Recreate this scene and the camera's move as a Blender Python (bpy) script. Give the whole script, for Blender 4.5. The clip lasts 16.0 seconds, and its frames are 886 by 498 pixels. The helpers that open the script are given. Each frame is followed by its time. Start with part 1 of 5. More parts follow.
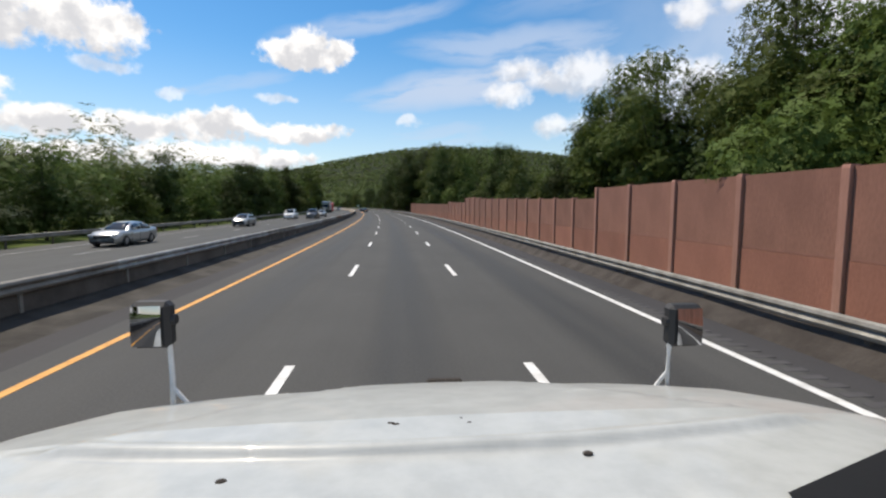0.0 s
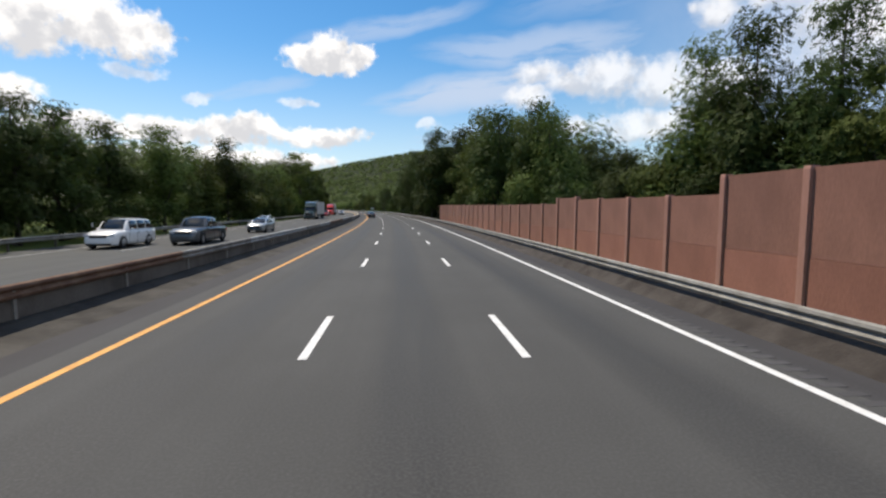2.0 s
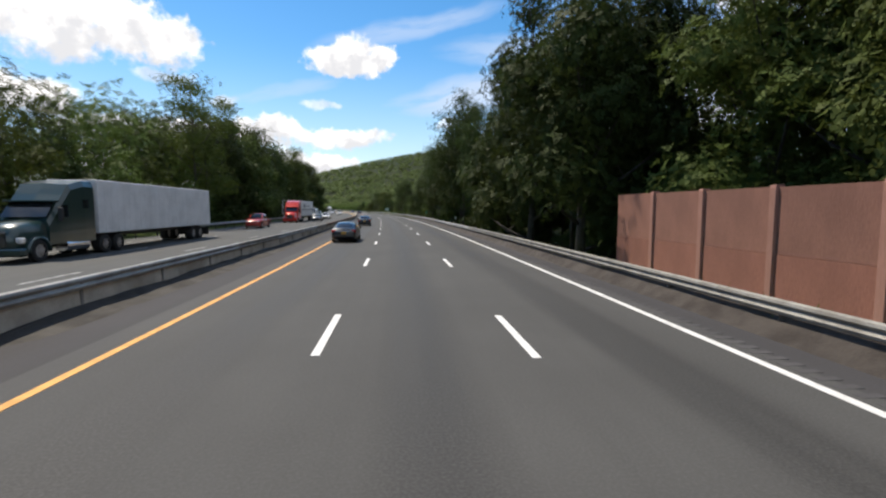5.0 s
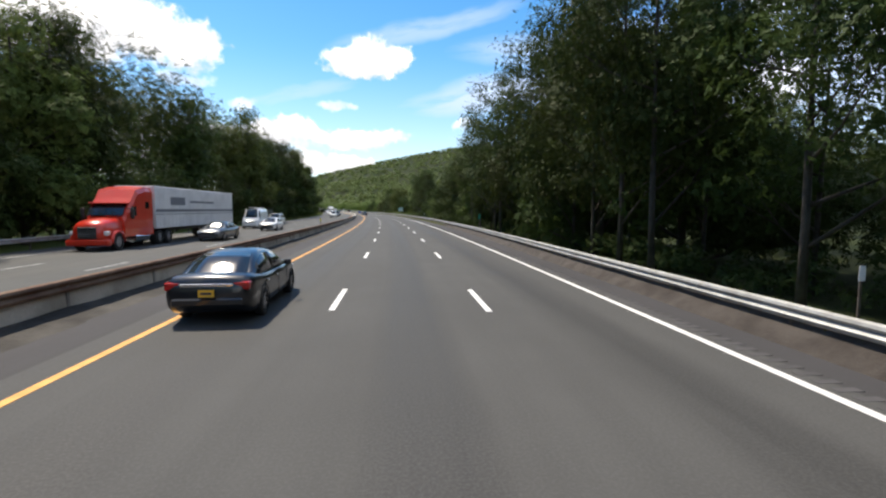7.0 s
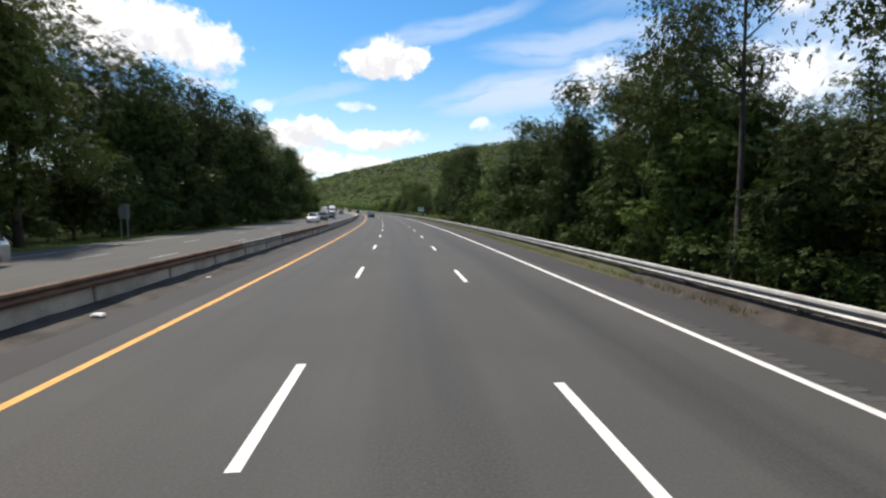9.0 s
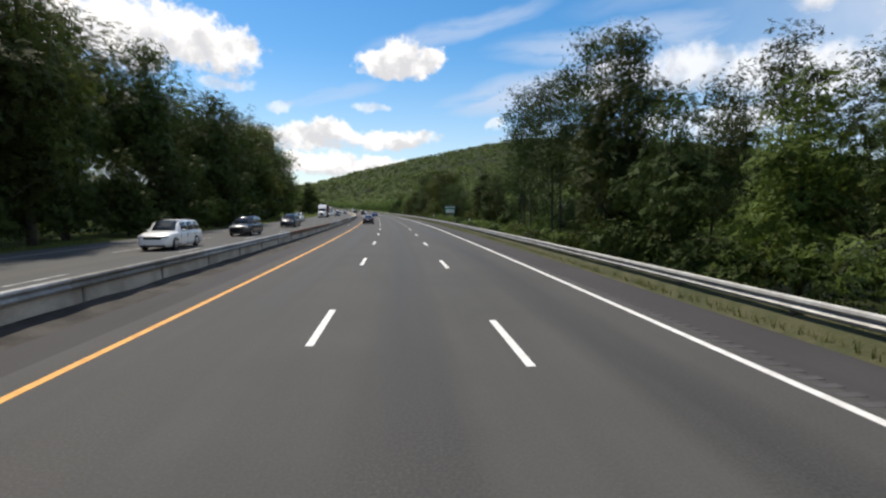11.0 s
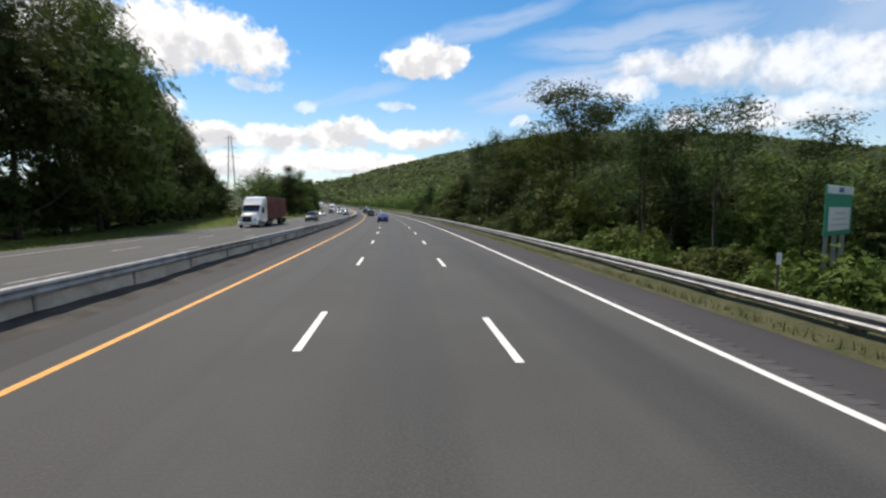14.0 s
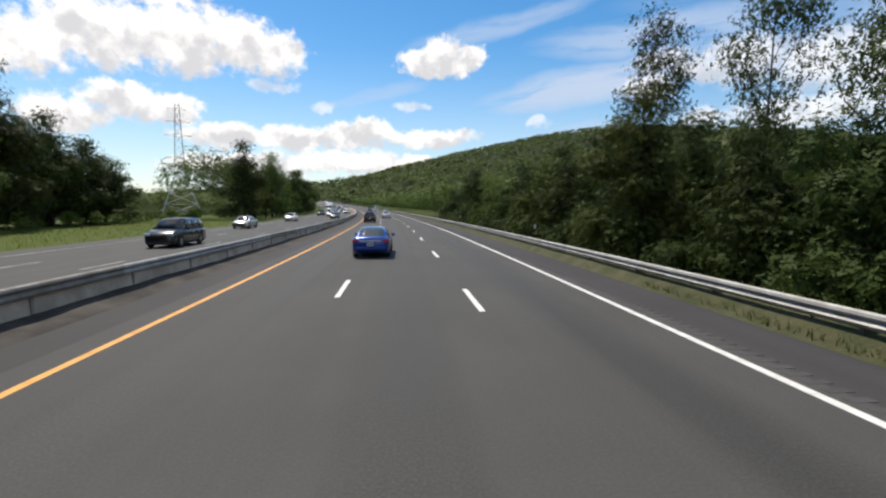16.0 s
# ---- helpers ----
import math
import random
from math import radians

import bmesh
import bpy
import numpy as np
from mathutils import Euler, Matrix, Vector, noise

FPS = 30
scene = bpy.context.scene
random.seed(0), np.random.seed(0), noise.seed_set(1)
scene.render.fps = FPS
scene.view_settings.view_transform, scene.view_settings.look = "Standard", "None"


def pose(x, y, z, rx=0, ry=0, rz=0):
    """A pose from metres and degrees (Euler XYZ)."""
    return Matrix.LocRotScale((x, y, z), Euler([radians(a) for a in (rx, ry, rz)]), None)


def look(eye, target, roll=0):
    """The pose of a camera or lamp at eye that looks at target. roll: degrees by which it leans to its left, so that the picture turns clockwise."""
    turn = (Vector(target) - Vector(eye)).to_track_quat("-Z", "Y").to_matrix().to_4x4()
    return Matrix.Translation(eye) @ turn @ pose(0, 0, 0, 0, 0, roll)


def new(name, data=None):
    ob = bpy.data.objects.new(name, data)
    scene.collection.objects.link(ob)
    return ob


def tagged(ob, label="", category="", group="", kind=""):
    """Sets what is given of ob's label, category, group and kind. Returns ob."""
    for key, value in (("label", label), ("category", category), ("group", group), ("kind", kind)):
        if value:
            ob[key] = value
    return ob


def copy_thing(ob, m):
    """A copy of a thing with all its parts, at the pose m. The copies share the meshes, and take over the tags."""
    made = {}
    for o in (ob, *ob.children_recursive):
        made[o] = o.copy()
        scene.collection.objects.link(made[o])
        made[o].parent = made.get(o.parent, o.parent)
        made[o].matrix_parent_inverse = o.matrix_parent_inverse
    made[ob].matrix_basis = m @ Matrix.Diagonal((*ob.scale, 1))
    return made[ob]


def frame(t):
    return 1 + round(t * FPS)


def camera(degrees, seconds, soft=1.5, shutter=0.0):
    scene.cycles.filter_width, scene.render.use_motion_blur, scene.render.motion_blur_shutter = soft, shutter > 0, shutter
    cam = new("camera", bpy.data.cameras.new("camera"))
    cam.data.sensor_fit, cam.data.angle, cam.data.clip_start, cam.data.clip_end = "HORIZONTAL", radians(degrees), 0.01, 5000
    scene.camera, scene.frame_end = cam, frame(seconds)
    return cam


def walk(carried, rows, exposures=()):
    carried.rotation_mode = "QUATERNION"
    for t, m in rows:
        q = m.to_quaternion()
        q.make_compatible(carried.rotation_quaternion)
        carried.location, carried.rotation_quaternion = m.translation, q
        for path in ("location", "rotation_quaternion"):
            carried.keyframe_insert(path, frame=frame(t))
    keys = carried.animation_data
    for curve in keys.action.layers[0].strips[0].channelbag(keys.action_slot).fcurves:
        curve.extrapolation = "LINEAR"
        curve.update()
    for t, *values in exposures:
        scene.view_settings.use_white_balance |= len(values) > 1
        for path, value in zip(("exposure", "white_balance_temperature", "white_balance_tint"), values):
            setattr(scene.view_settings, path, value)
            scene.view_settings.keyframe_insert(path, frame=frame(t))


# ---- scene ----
# ---------------------------------------------------------------- plan
# The road is one long arc to the left.  s runs along it from the first
# standpoint, n goes to the right of our lane's middle, z is up.
R_ARC = 1695.0


def rise(s):
    """Height of the road: level, then climbing far ahead."""
    return 0.0 if s < 520 else 3.8e-5 * (s - 520) ** 2


def P(s, n, z=0.0):
    a = s / R_ARC
    r = R_ARC + n
    return Vector((r * math.cos(a) - R_ARC, r * math.sin(a), z + rise(s)))


def along(s, n, z=0.0, turn=0.0):
    """Pose at (s, n): local +y runs on along the road, +x to its right."""
    return Matrix.Translation(P(s, n, z)) @ pose(0, 0, 0, 0, 0, math.degrees(s / R_ARC) + turn)


# ---------------------------------------------------------------- camera
cam = camera(87.4, 16.0, soft=2.3, shutter=0.0)
# seconds, s, n, degrees down, degrees right of the road's direction
DRIVE = [
    (0.0, -0.1, -0.14, 5.32, 5.20), (0.5, 14.5, -0.14, 5.20, 5.05), (1.0, 28.85, -0.11, 5.10, 4.88), (1.5, 43.1, -0.07, 5.00, 4.71), (2.0, 57.4, -0.18, 4.99, 4.78),
    (2.5, 71.5, -0.22, 4.97, 4.85), (3.0, 85.6, -0.27, 4.96, 4.93), (3.5, 99.8, -0.29, 4.94, 5.00), (3.7, 105.4, -0.31, 4.93, 5.03), (4.8, 137.0, -0.38, 4.93, 5.13),
    (6.0, 171.4, -0.42, 4.92, 5.25), (6.5, 185.85, -0.34, 4.92, 5.27), (7.0, 200.2, -0.3, 4.90, 5.20), (7.5, 214.4, -0.3, 4.87, 5.15), (8.0, 228.4, -0.30, 4.84, 5.10),
    (8.5, 242.5, -0.34, 4.82, 5.06), (9.0, 256.6, -0.36, 4.90, 4.98), (10.2, 290.6, -0.25, 4.90, 5.05), (11.5, 328.2, -0.12, 4.80, 5.20), (12.0, 342.3, -0.04, 4.72, 5.28),
    (12.5, 356.3, -0.05, 4.86, 5.20), (13.0, 370.5, -0.05, 4.98, 5.12), (13.5, 384.5, -0.06, 5.07, 5.06), (14.0, 399.0, -0.03, 5.05, 5.02), (14.5, 412.9, -0.06, 5.03, 4.99),
    (15.0, 427.4, -0.04, 4.86, 5.03), (15.5, 441.9, -0.03, 5.05, 5.04), (16.0, 456.3, -0.09, 5.06, 5.06),
]
EYE = 2.44
ROWS = [(t,
         along(s, n, EYE, -right) @ pose(0, 0, 0, 90 - down)) for t, s, n, down, right in DRIVE]
walk(cam, ROWS, exposures=[(t, e, 7500, 11) for t, e in ((0.0, 0.48), (3.7, 0.52), (6.2, 0.92), (7.5, 0.98), (9.2, 0.72), (11.3, 0.52), (13.0, 0.6), (14.0, 0.55), (16.0, 0.5))])

# ---------------------------------------------------------------- sky and sun
SUN_TO = Vector((-0.74 * math.cos(radians(60)), 0.673 * math.cos(radians(60)), math.sin(radians(60))))
sun = new("sun", bpy.data.lights.new("sun", "SUN"))
sun.data.energy, sun.data.angle, sun.data.color = 3.5, radians(1.6), (1.0, 0.96, 0.90)
sun.matrix_world = look(SUN_TO * 100, (0, 0, 0))


class Nodes:
    """Short-hand for wiring node trees."""

    def __init__(self, tree):
        self.tree = tree
        tree.nodes.clear()

    def add(self, kind, inputs=None, **settings):
        node = self.tree.nodes.new(kind)
        for key, value in settings.items():
            setattr(node, key, value)
        for key, value in (inputs or {}).items():
            self.put(node.inputs[key], value)
        return node

    def put(self, socket, value):
        if isinstance(value, bpy.types.NodeSocket):
            self.tree.links.new(value, socket)
        else:
            socket.default_value = value

    def math(self, op, a, b=0.0, c=0.0, clamp=False):
        return self.add("ShaderNodeMath", {0: a, 1: b, 2: c}, operation=op, use_clamp=clamp).outputs[0]

    def vmath(self, op, a, b=(0, 0, 0)):
        return self.add("ShaderNodeVectorMath", {0: a, 1: b}, operation=op).outputs[0]

    def noise(self, vector, scale, detail=4.0, rough=0.55):
        return self.add("ShaderNodeTexNoise", {"Vector": vector, "Scale": scale, "Detail": detail, "Roughness": rough}).outputs[0]

    def ramp(self, fac, lo, hi, to_lo=0.0, to_hi=1.0):
        return self.add("ShaderNodeMapRange", {0: fac, 1: lo, 2: hi, 3: to_lo, 4: to_hi}, interpolation_type="SMOOTHSTEP").outputs[0]

    def mix(self, fac, a, b):
        return self.add("ShaderNodeMix", {0: fac, 6: a, 7: b}, data_type="RGBA").outputs[2]


world = bpy.data.worlds.new("world")
scene.world = world
world.use_nodes = True
w = Nodes(world.node_tree)
way = w.add("ShaderNodeTexCoord").outputs["Generated"]
sky = w.add("ShaderNodeTexSky", sky_type="NISHITA", sun_disc=False, sun_elevation=radians(60),
            sun_rotation=math.atan2(SUN_TO.x, SUN_TO.y), air_density=1.0, dust_density=0.2, ozone_density=2.0)
xyz = w.add("ShaderNodeSeparateXYZ", {0: way})
elev = w.math("MULTIPLY", w.math("ARCSINE", xyz.outputs[2]), 57.2958)
azim = w.math("MULTIPLY", w.math("ARCTAN2", xyz.outputs[0], xyz.outputs[1]), 57.2958)
warp = w.math("MULTIPLY", w.math("SUBTRACT", w.noise(way, 13.0, 3.0), 0.5), 4.2)
warp2 = w.math("MULTIPLY", w.math("SUBTRACT", w.noise(w.vmath("ADD", way, (3.1, 1.7, 0.4)), 17.0, 3.0), 0.5), 2.6)
azw, elw = w.math("ADD", azim, warp), w.math("ADD", elev, warp2)
# cumulus, cloud by cloud; each puff is azimuth, elevation, half width, half height, in degrees
LONE_CLOUD = [(-13.2, 16.9, 3.3, 1.5), (-10.2, 18.0, 3.2, 2.1), (-7.2, 17.2, 2.6, 1.6), (-11.0, 16.1, 4.2, 1.2)]
BIG_CLOUD = [(-30.0, 16.9, 4.0, 2.7), (-33.5, 17.6, 4.6, 3.5), (-38.5, 17.0, 6.4, 4.0), (-46.2, 16.5, 6.9, 3.7), (-52.0, 14.2, 5.2, 3.0), (-42.0, 21.5, 7.0, 2.6)]
LOW_CLOUD = [(-44.0, 10.8, 4.4, 2.3), (-40.0, 10.3, 3.4, 1.7), (-49.0, 8.9, 4.5, 2.2)]
BANK_CLOUD = [(-35.1, 7.9, 6.0, 1.6), (-27.5, 8.1, 6.4, 1.8), (-20.0, 8.6, 6.0, 1.9), (-12.0, 8.3, 7.0, 1.3), (-23.0, 5.5, 11.0, 1.7), (-15.0, 5.2, 6.0, 1.3), (-34.0, 4.6, 9.0, 1.6)]
FAIR_CLOUD = [(14.6, 15.5, 3.6, 1.4), (18.5, 14.2, 3.4, 1.6), (22.0, 14.6, 4.4, 2.6), (28.0, 13.6, 5.6, 2.8), (33.5, 12.4, 4.4, 2.8), (13.0, 12.9, 3.2, 1.4), (27.2, 9.2, 8.0, 2.0), (18.4, 9.2, 2.8, 1.2),
              (32.5, 19.7, 2.4, 1.7), (48.0, 16.5, 11.0, 4.5), (40.0, 21.0, 7.0, 2.6)]
WISPS = [(1.6, 10.0, 2.2, 0.8), (-14.0, 11.9, 2.2, 0.65), (-30.0, 13.6, 3.4, 0.9), (-24.5, 11.6, 1.6, 0.6)]


def puffs(clouds):
    """How deep in the cloud a direction lies, and how high up in its puff."""
    mask, weight, height = None, 0.001, 0.0
    for a, e, ra, re in clouds:
        da = w.math("DIVIDE", w.math("SUBTRACT", azw, a), ra)
        de = w.math("DIVIDE", w.math("SUBTRACT", elw, e), re)
        d = w.math("SUBTRACT", 1.0, w.math("MULTIPLY_ADD", da, da, w.math("MULTIPLY", de, de)))
        k = w.math("MAXIMUM", d, 0.0)
        weight, height = w.math("ADD", weight, k), w.math("MULTIPLY_ADD", k, de, height)
        mask = d if mask is None else w.math("MAXIMUM", mask, d)
    return mask, w.math("DIVIDE", height, weight)


fine = w.noise(way, 42.0, 6.0, 0.62)
mask, high = puffs(LONE_CLOUD + BIG_CLOUD + LOW_CLOUD + BANK_CLOUD)
grainy = w.math("MULTIPLY", w.math("SUBTRACT", fine, 0.5), 1.9)
body = w.ramp(w.math("ADD", mask, grainy), -0.06, 0.70)
# the clouds on the right are thinner, with soft edges
dim, low_high = puffs(FAIR_CLOUD)
body = w.math("MAXIMUM", body, w.math("MULTIPLY", w.ramp(w.math("ADD", dim, grainy), -0.35, 1.0), 0.74))
high = w.math("ADD", high, low_high)
thin, _ = puffs(WISPS)
body = w.math("MAXIMUM", body, w.math("MULTIPLY", w.ramp(w.math("ADD", thin, w.math("MULTIPLY", w.math("SUBTRACT", fine, 0.5), 1.8)), 0.0, 0.9), 0.55))
# the rest of the sky, out of view, carries broken cloud as well
around = w.ramp(w.math("ABSOLUTE", azim), 58, 80)
broken = w.ramp(w.noise(way, 4.0, 6.0, 0.6), 0.5, 0.62)
body = w.math("MAXIMUM", body, w.math("MULTIPLY", around, w.math("MULTIPLY", broken, 0.9)))
# thin drawn-out streaks: from azimuth, elevation to azimuth, elevation, half thickness, strength
STREAKS = [(-16.0, 17.6, 9.0, 23.2, 1.1, 0.50), (-8.5, 11.6, 26.0, 16.6, 1.9, 0.85), (-1.0, 17.8, 29.0, 18.6, 1.7, 0.62), (-26.0, 11.4, -10.5, 14.9, 0.9, 0.42), (-6.0, 7.4, 16.0, 9.0, 1.7, 0.55),
           (8.0, 21.5, 40.0, 25.0, 2.0, 0.30)]
streak = 0.0
soft = w.math("MULTIPLY", w.math("SUBTRACT", w.noise(way, 7.0, 3.0), 0.5), 2.4)
for a0, e0, a1, e1, thick, power in STREAKS:
    run = math.hypot(a1 - a0, e1 - e0)
    ux, uy = (a1 - a0) / run, (e1 - e0) / run
    x, y = w.math("SUBTRACT", azim, (a0 + a1) / 2), w.math("SUBTRACT", w.math("ADD", elev, soft), (e0 + e1) / 2)
    u = w.math("MULTIPLY_ADD", x, ux, w.math("MULTIPLY", y, uy))
    v = w.math("MULTIPLY_ADD", y, ux, w.math("MULTIPLY", x, -uy))
    grain = w.noise(w.add("ShaderNodeCombineXYZ", {0: w.math("MULTIPLY", u, 0.10), 1: w.math("MULTIPLY", v, 0.62), 2: a0}).outputs[0], 1.0, 5.0, 0.6)
    d = w.math("SUBTRACT", 1.0, w.math("ADD", w.math("POWER", w.math("DIVIDE", u, run * 0.56), 2.0), w.math("POWER", w.math("DIVIDE", v, thick * 1.5), 2.0)))
    streak = w.math("MAXIMUM", streak, w.math("MULTIPLY", w.math("MULTIPLY", w.ramp(d, 0.0, 1.0), w.ramp(grain, 0.22, 0.58)), power))
haze = w.ramp(elev, 19, -1, 0.02, 0.55)
east = w.math("MULTIPLY", w.ramp(azim, 12, 42, 0.0, 0.85), w.ramp(w.noise(way, 5.0, 4.0), 0.25, 0.7, 0.35, 1.0))
veil = w.math("MAXIMUM", streak, w.math("MAXIMUM", haze, east))
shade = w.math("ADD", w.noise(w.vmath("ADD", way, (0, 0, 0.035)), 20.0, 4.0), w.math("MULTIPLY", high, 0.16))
white = w.mix(w.ramp(shade, 0.34, 0.58), (0.56, 0.61, 0.71, 1), (0.88, 0.93, 1.02, 1))
blue = w.add("ShaderNodeBackground", {0: w.add("ShaderNodeHueSaturation", {"Color": sky.outputs[0], "Saturation": 1.42}).outputs[0], 1: 0.112})
cloud_light = w.add("ShaderNodeBackground", {0: white, 1: 0.86})
veil_light = w.add("ShaderNodeBackground", {0: (0.64, 0.80, 1.10, 1), 1: 0.64})
step1 = w.add("ShaderNodeMixShader", {0: veil, 1: blue.outputs[0], 2: veil_light.outputs[0]})
step2 = w.add("ShaderNodeMixShader", {0: body, 1: step1.outputs[0], 2: cloud_light.outputs[0]})
w.add("ShaderNodeOutputWorld", {0: step2.outputs[0]})


# ---------------------------------------------------------------- materials
def rgb(c):
    return (*c, 1.0)


def surface(name, base, other=None, rough=0.7, metal=0.0, scale=3.0, fine=40.0, bump=0.2, depth=0.01, spec=0.5,
            coords="Object", vary=0.0, coat=0.0):
    """Two-scale procedural surface: base mixed with another tone by broad noise and fine grain."""
    m = bpy.data.materials.new(name)
    m.use_nodes = True
    k = Nodes(m.node_tree)
    at = k.add("ShaderNodeTexCoord").outputs[coords]
    broad, grain = k.noise(at, scale, 5.0, 0.6), k.noise(at, fine, 4.0, 0.6)
    other = other or tuple(c * 0.72 for c in base)
    tone = k.mix(k.ramp(broad, 0.35, 0.68), rgb(base), rgb(other))
    tone = k.mix(k.ramp(grain, 0.3, 0.75, 0.0, 0.45), tone, rgb(tuple(c * 0.62 for c in base)))
    if vary:
        rnd = k.add("ShaderNodeObjectInfo").outputs["Random"]
        tone = k.add("ShaderNodeHueSaturation", {"Color": tone, "Value": k.ramp(rnd, 0, 1, 1 - vary, 1 + vary)}).outputs[0]
    b = k.add("ShaderNodeBump", {"Height": grain, "Strength": bump, "Distance": depth}).outputs[0]
    p = k.add("ShaderNodeBsdfPrincipled", {"Base Color": tone, "Roughness": k.ramp(broad, 0.2, 0.8, rough * 0.85, min(1.0, rough * 1.12)),
                                           "Metallic": metal, "Normal": b, "Specular IOR Level": spec, "Coat Weight": coat})
    k.add("ShaderNodeOutputMaterial", {0: p.outputs[0]})
    return m


def asphalt(name, base, stain, lane=3.66, shift=0.0):
    """Worn asphalt on UV (n, s) in metres: grain, patches, and the dark strip that oil leaves along each lane."""
    m = bpy.data.materials.new(name)
    m.use_nodes = True
    k = Nodes(m.node_tree)
    uv = k.add("ShaderNodeUVMap", uv_map="UVMap").outputs[0]
    sep = k.add("ShaderNodeSeparateXYZ", {0: uv})
    n = k.math("ADD", sep.outputs[0], shift)
    stretched = k.add("ShaderNodeCombineXYZ", {0: k.math("MULTIPLY", sep.outputs[0], 1.0), 1: k.math("MULTIPLY", sep.outputs[1], 0.04)}).outputs[0]
    broad, grain, streaks = k.noise(uv, 0.25, 5.0, 0.6), k.noise(uv, 26.0, 3.0, 0.7), k.noise(stretched, 1.6, 5.0, 0.65)
    centre = k.math("COSINE", k.math("MULTIPLY", n, 2 * math.pi / lane))
    oil = k.math("MULTIPLY", k.ramp(centre, 0.0, 1.0), k.ramp(streaks, 0.25, 0.7, 0.45, 1.0))
    tone = k.mix(k.ramp(broad, 0.3, 0.7), rgb(base), rgb(tuple(c * 0.82 for c in base)))
    tone = k.mix(k.ramp(streaks, 0.35, 0.75, 0.0, 0.5), tone, rgb(stain))
    tone = k.mix(oil, tone, rgb(tuple(c * 0.46 for c in base)))
    tone = k.mix(k.ramp(grain, 0.35, 0.8, 0.0, 0.35), tone, rgb(tuple(min(1, c * 1.7) for c in base)))
    b = k.add("ShaderNodeBump", {"Height": grain, "Strength": 0.35, "Distance": 0.006}).outputs[0]
    p = k.add("ShaderNodeBsdfPrincipled", {"Base Color": tone, "Roughness": k.ramp(oil, 0, 1, 0.86, 0.7), "Normal": b, "Specular IOR Level": 0.3})
    k.add("ShaderNodeOutputMaterial", {0: p.outputs[0]})
    return m


def foliage(name, base, other, rough=0.6, spread=0.30, see=0.28, leaf=0.0):
    """Leaves: tone varies leaf by leaf and tree by tree; some light comes through."""
    m = bpy.data.materials.new(name)
    m.use_nodes = True
    k = Nodes(m.node_tree)
    isl = k.add("ShaderNodeNewGeometry").outputs["Random Per Island"]
    rnd = k.add("ShaderNodeObjectInfo").outputs["Random"]
    at = k.add("ShaderNodeTexCoord").outputs["Object"]
    tone = k.mix(k.math("ADD", k.math("MULTIPLY", isl, 0.55), k.math("MULTIPLY", k.noise(at, 0.5, 2.0), 0.45)), rgb(base), rgb(other))
    tone = k.add("ShaderNodeHueSaturation", {"Color": tone, "Hue": k.ramp(rnd, 0, 1, 0.485, 0.515),
                                             "Value": k.math("ADD", 1 - spread, k.math("MULTIPLY", rnd, 2 * spread))}).outputs[0]
    p = k.add("ShaderNodeBsdfPrincipled", {"Base Color": tone, "Roughness": rough, "Specular IOR Level": 0.08})
    t = k.add("ShaderNodeBsdfTranslucent", {0: tone})
    x = k.add("ShaderNodeMixShader", {0: see, 1: p.outputs[0], 2: t.outputs[0]}).outputs[0]
    if leaf:
        # each spray is cut into single leaves, with gaps between them
        cell = k.add("ShaderNodeTexVoronoi", {"Vector": at, "Scale": leaf}).outputs["Distance"]
        gap = k.math("GREATER_THAN", cell, 0.53)
        x = k.add("ShaderNodeMixShader", {0: gap, 1: x, 2: k.add("ShaderNodeBsdfTransparent").outputs[0]}).outputs[0]
    k.add("ShaderNodeOutputMaterial", {0: x})
    return m


def plain(name, base, rough=0.5, metal=0.0, spec=0.5, coat=0.0):
    m = bpy.data.materials.new(name)
    m.use_nodes = True
    k = Nodes(m.node_tree)
    at = k.add("ShaderNodeTexCoord").outputs["Object"]
    tone = k.mix(k.ramp(k.noise(at, 6.0, 5.0, 0.6), 0.35, 0.75, 0, 0.35), rgb(base), rgb(tuple(c * 0.8 + 0.01 for c in base)))
    p = k.add("ShaderNodeBsdfPrincipled", {"Base Color": tone, "Roughness": rough, "Metallic": metal, "Specular IOR Level": spec,
                                           "Coat Weight": coat, "Coat Roughness": 0.06})
    k.add("ShaderNodeOutputMaterial", {0: p.outputs[0]})
    return m


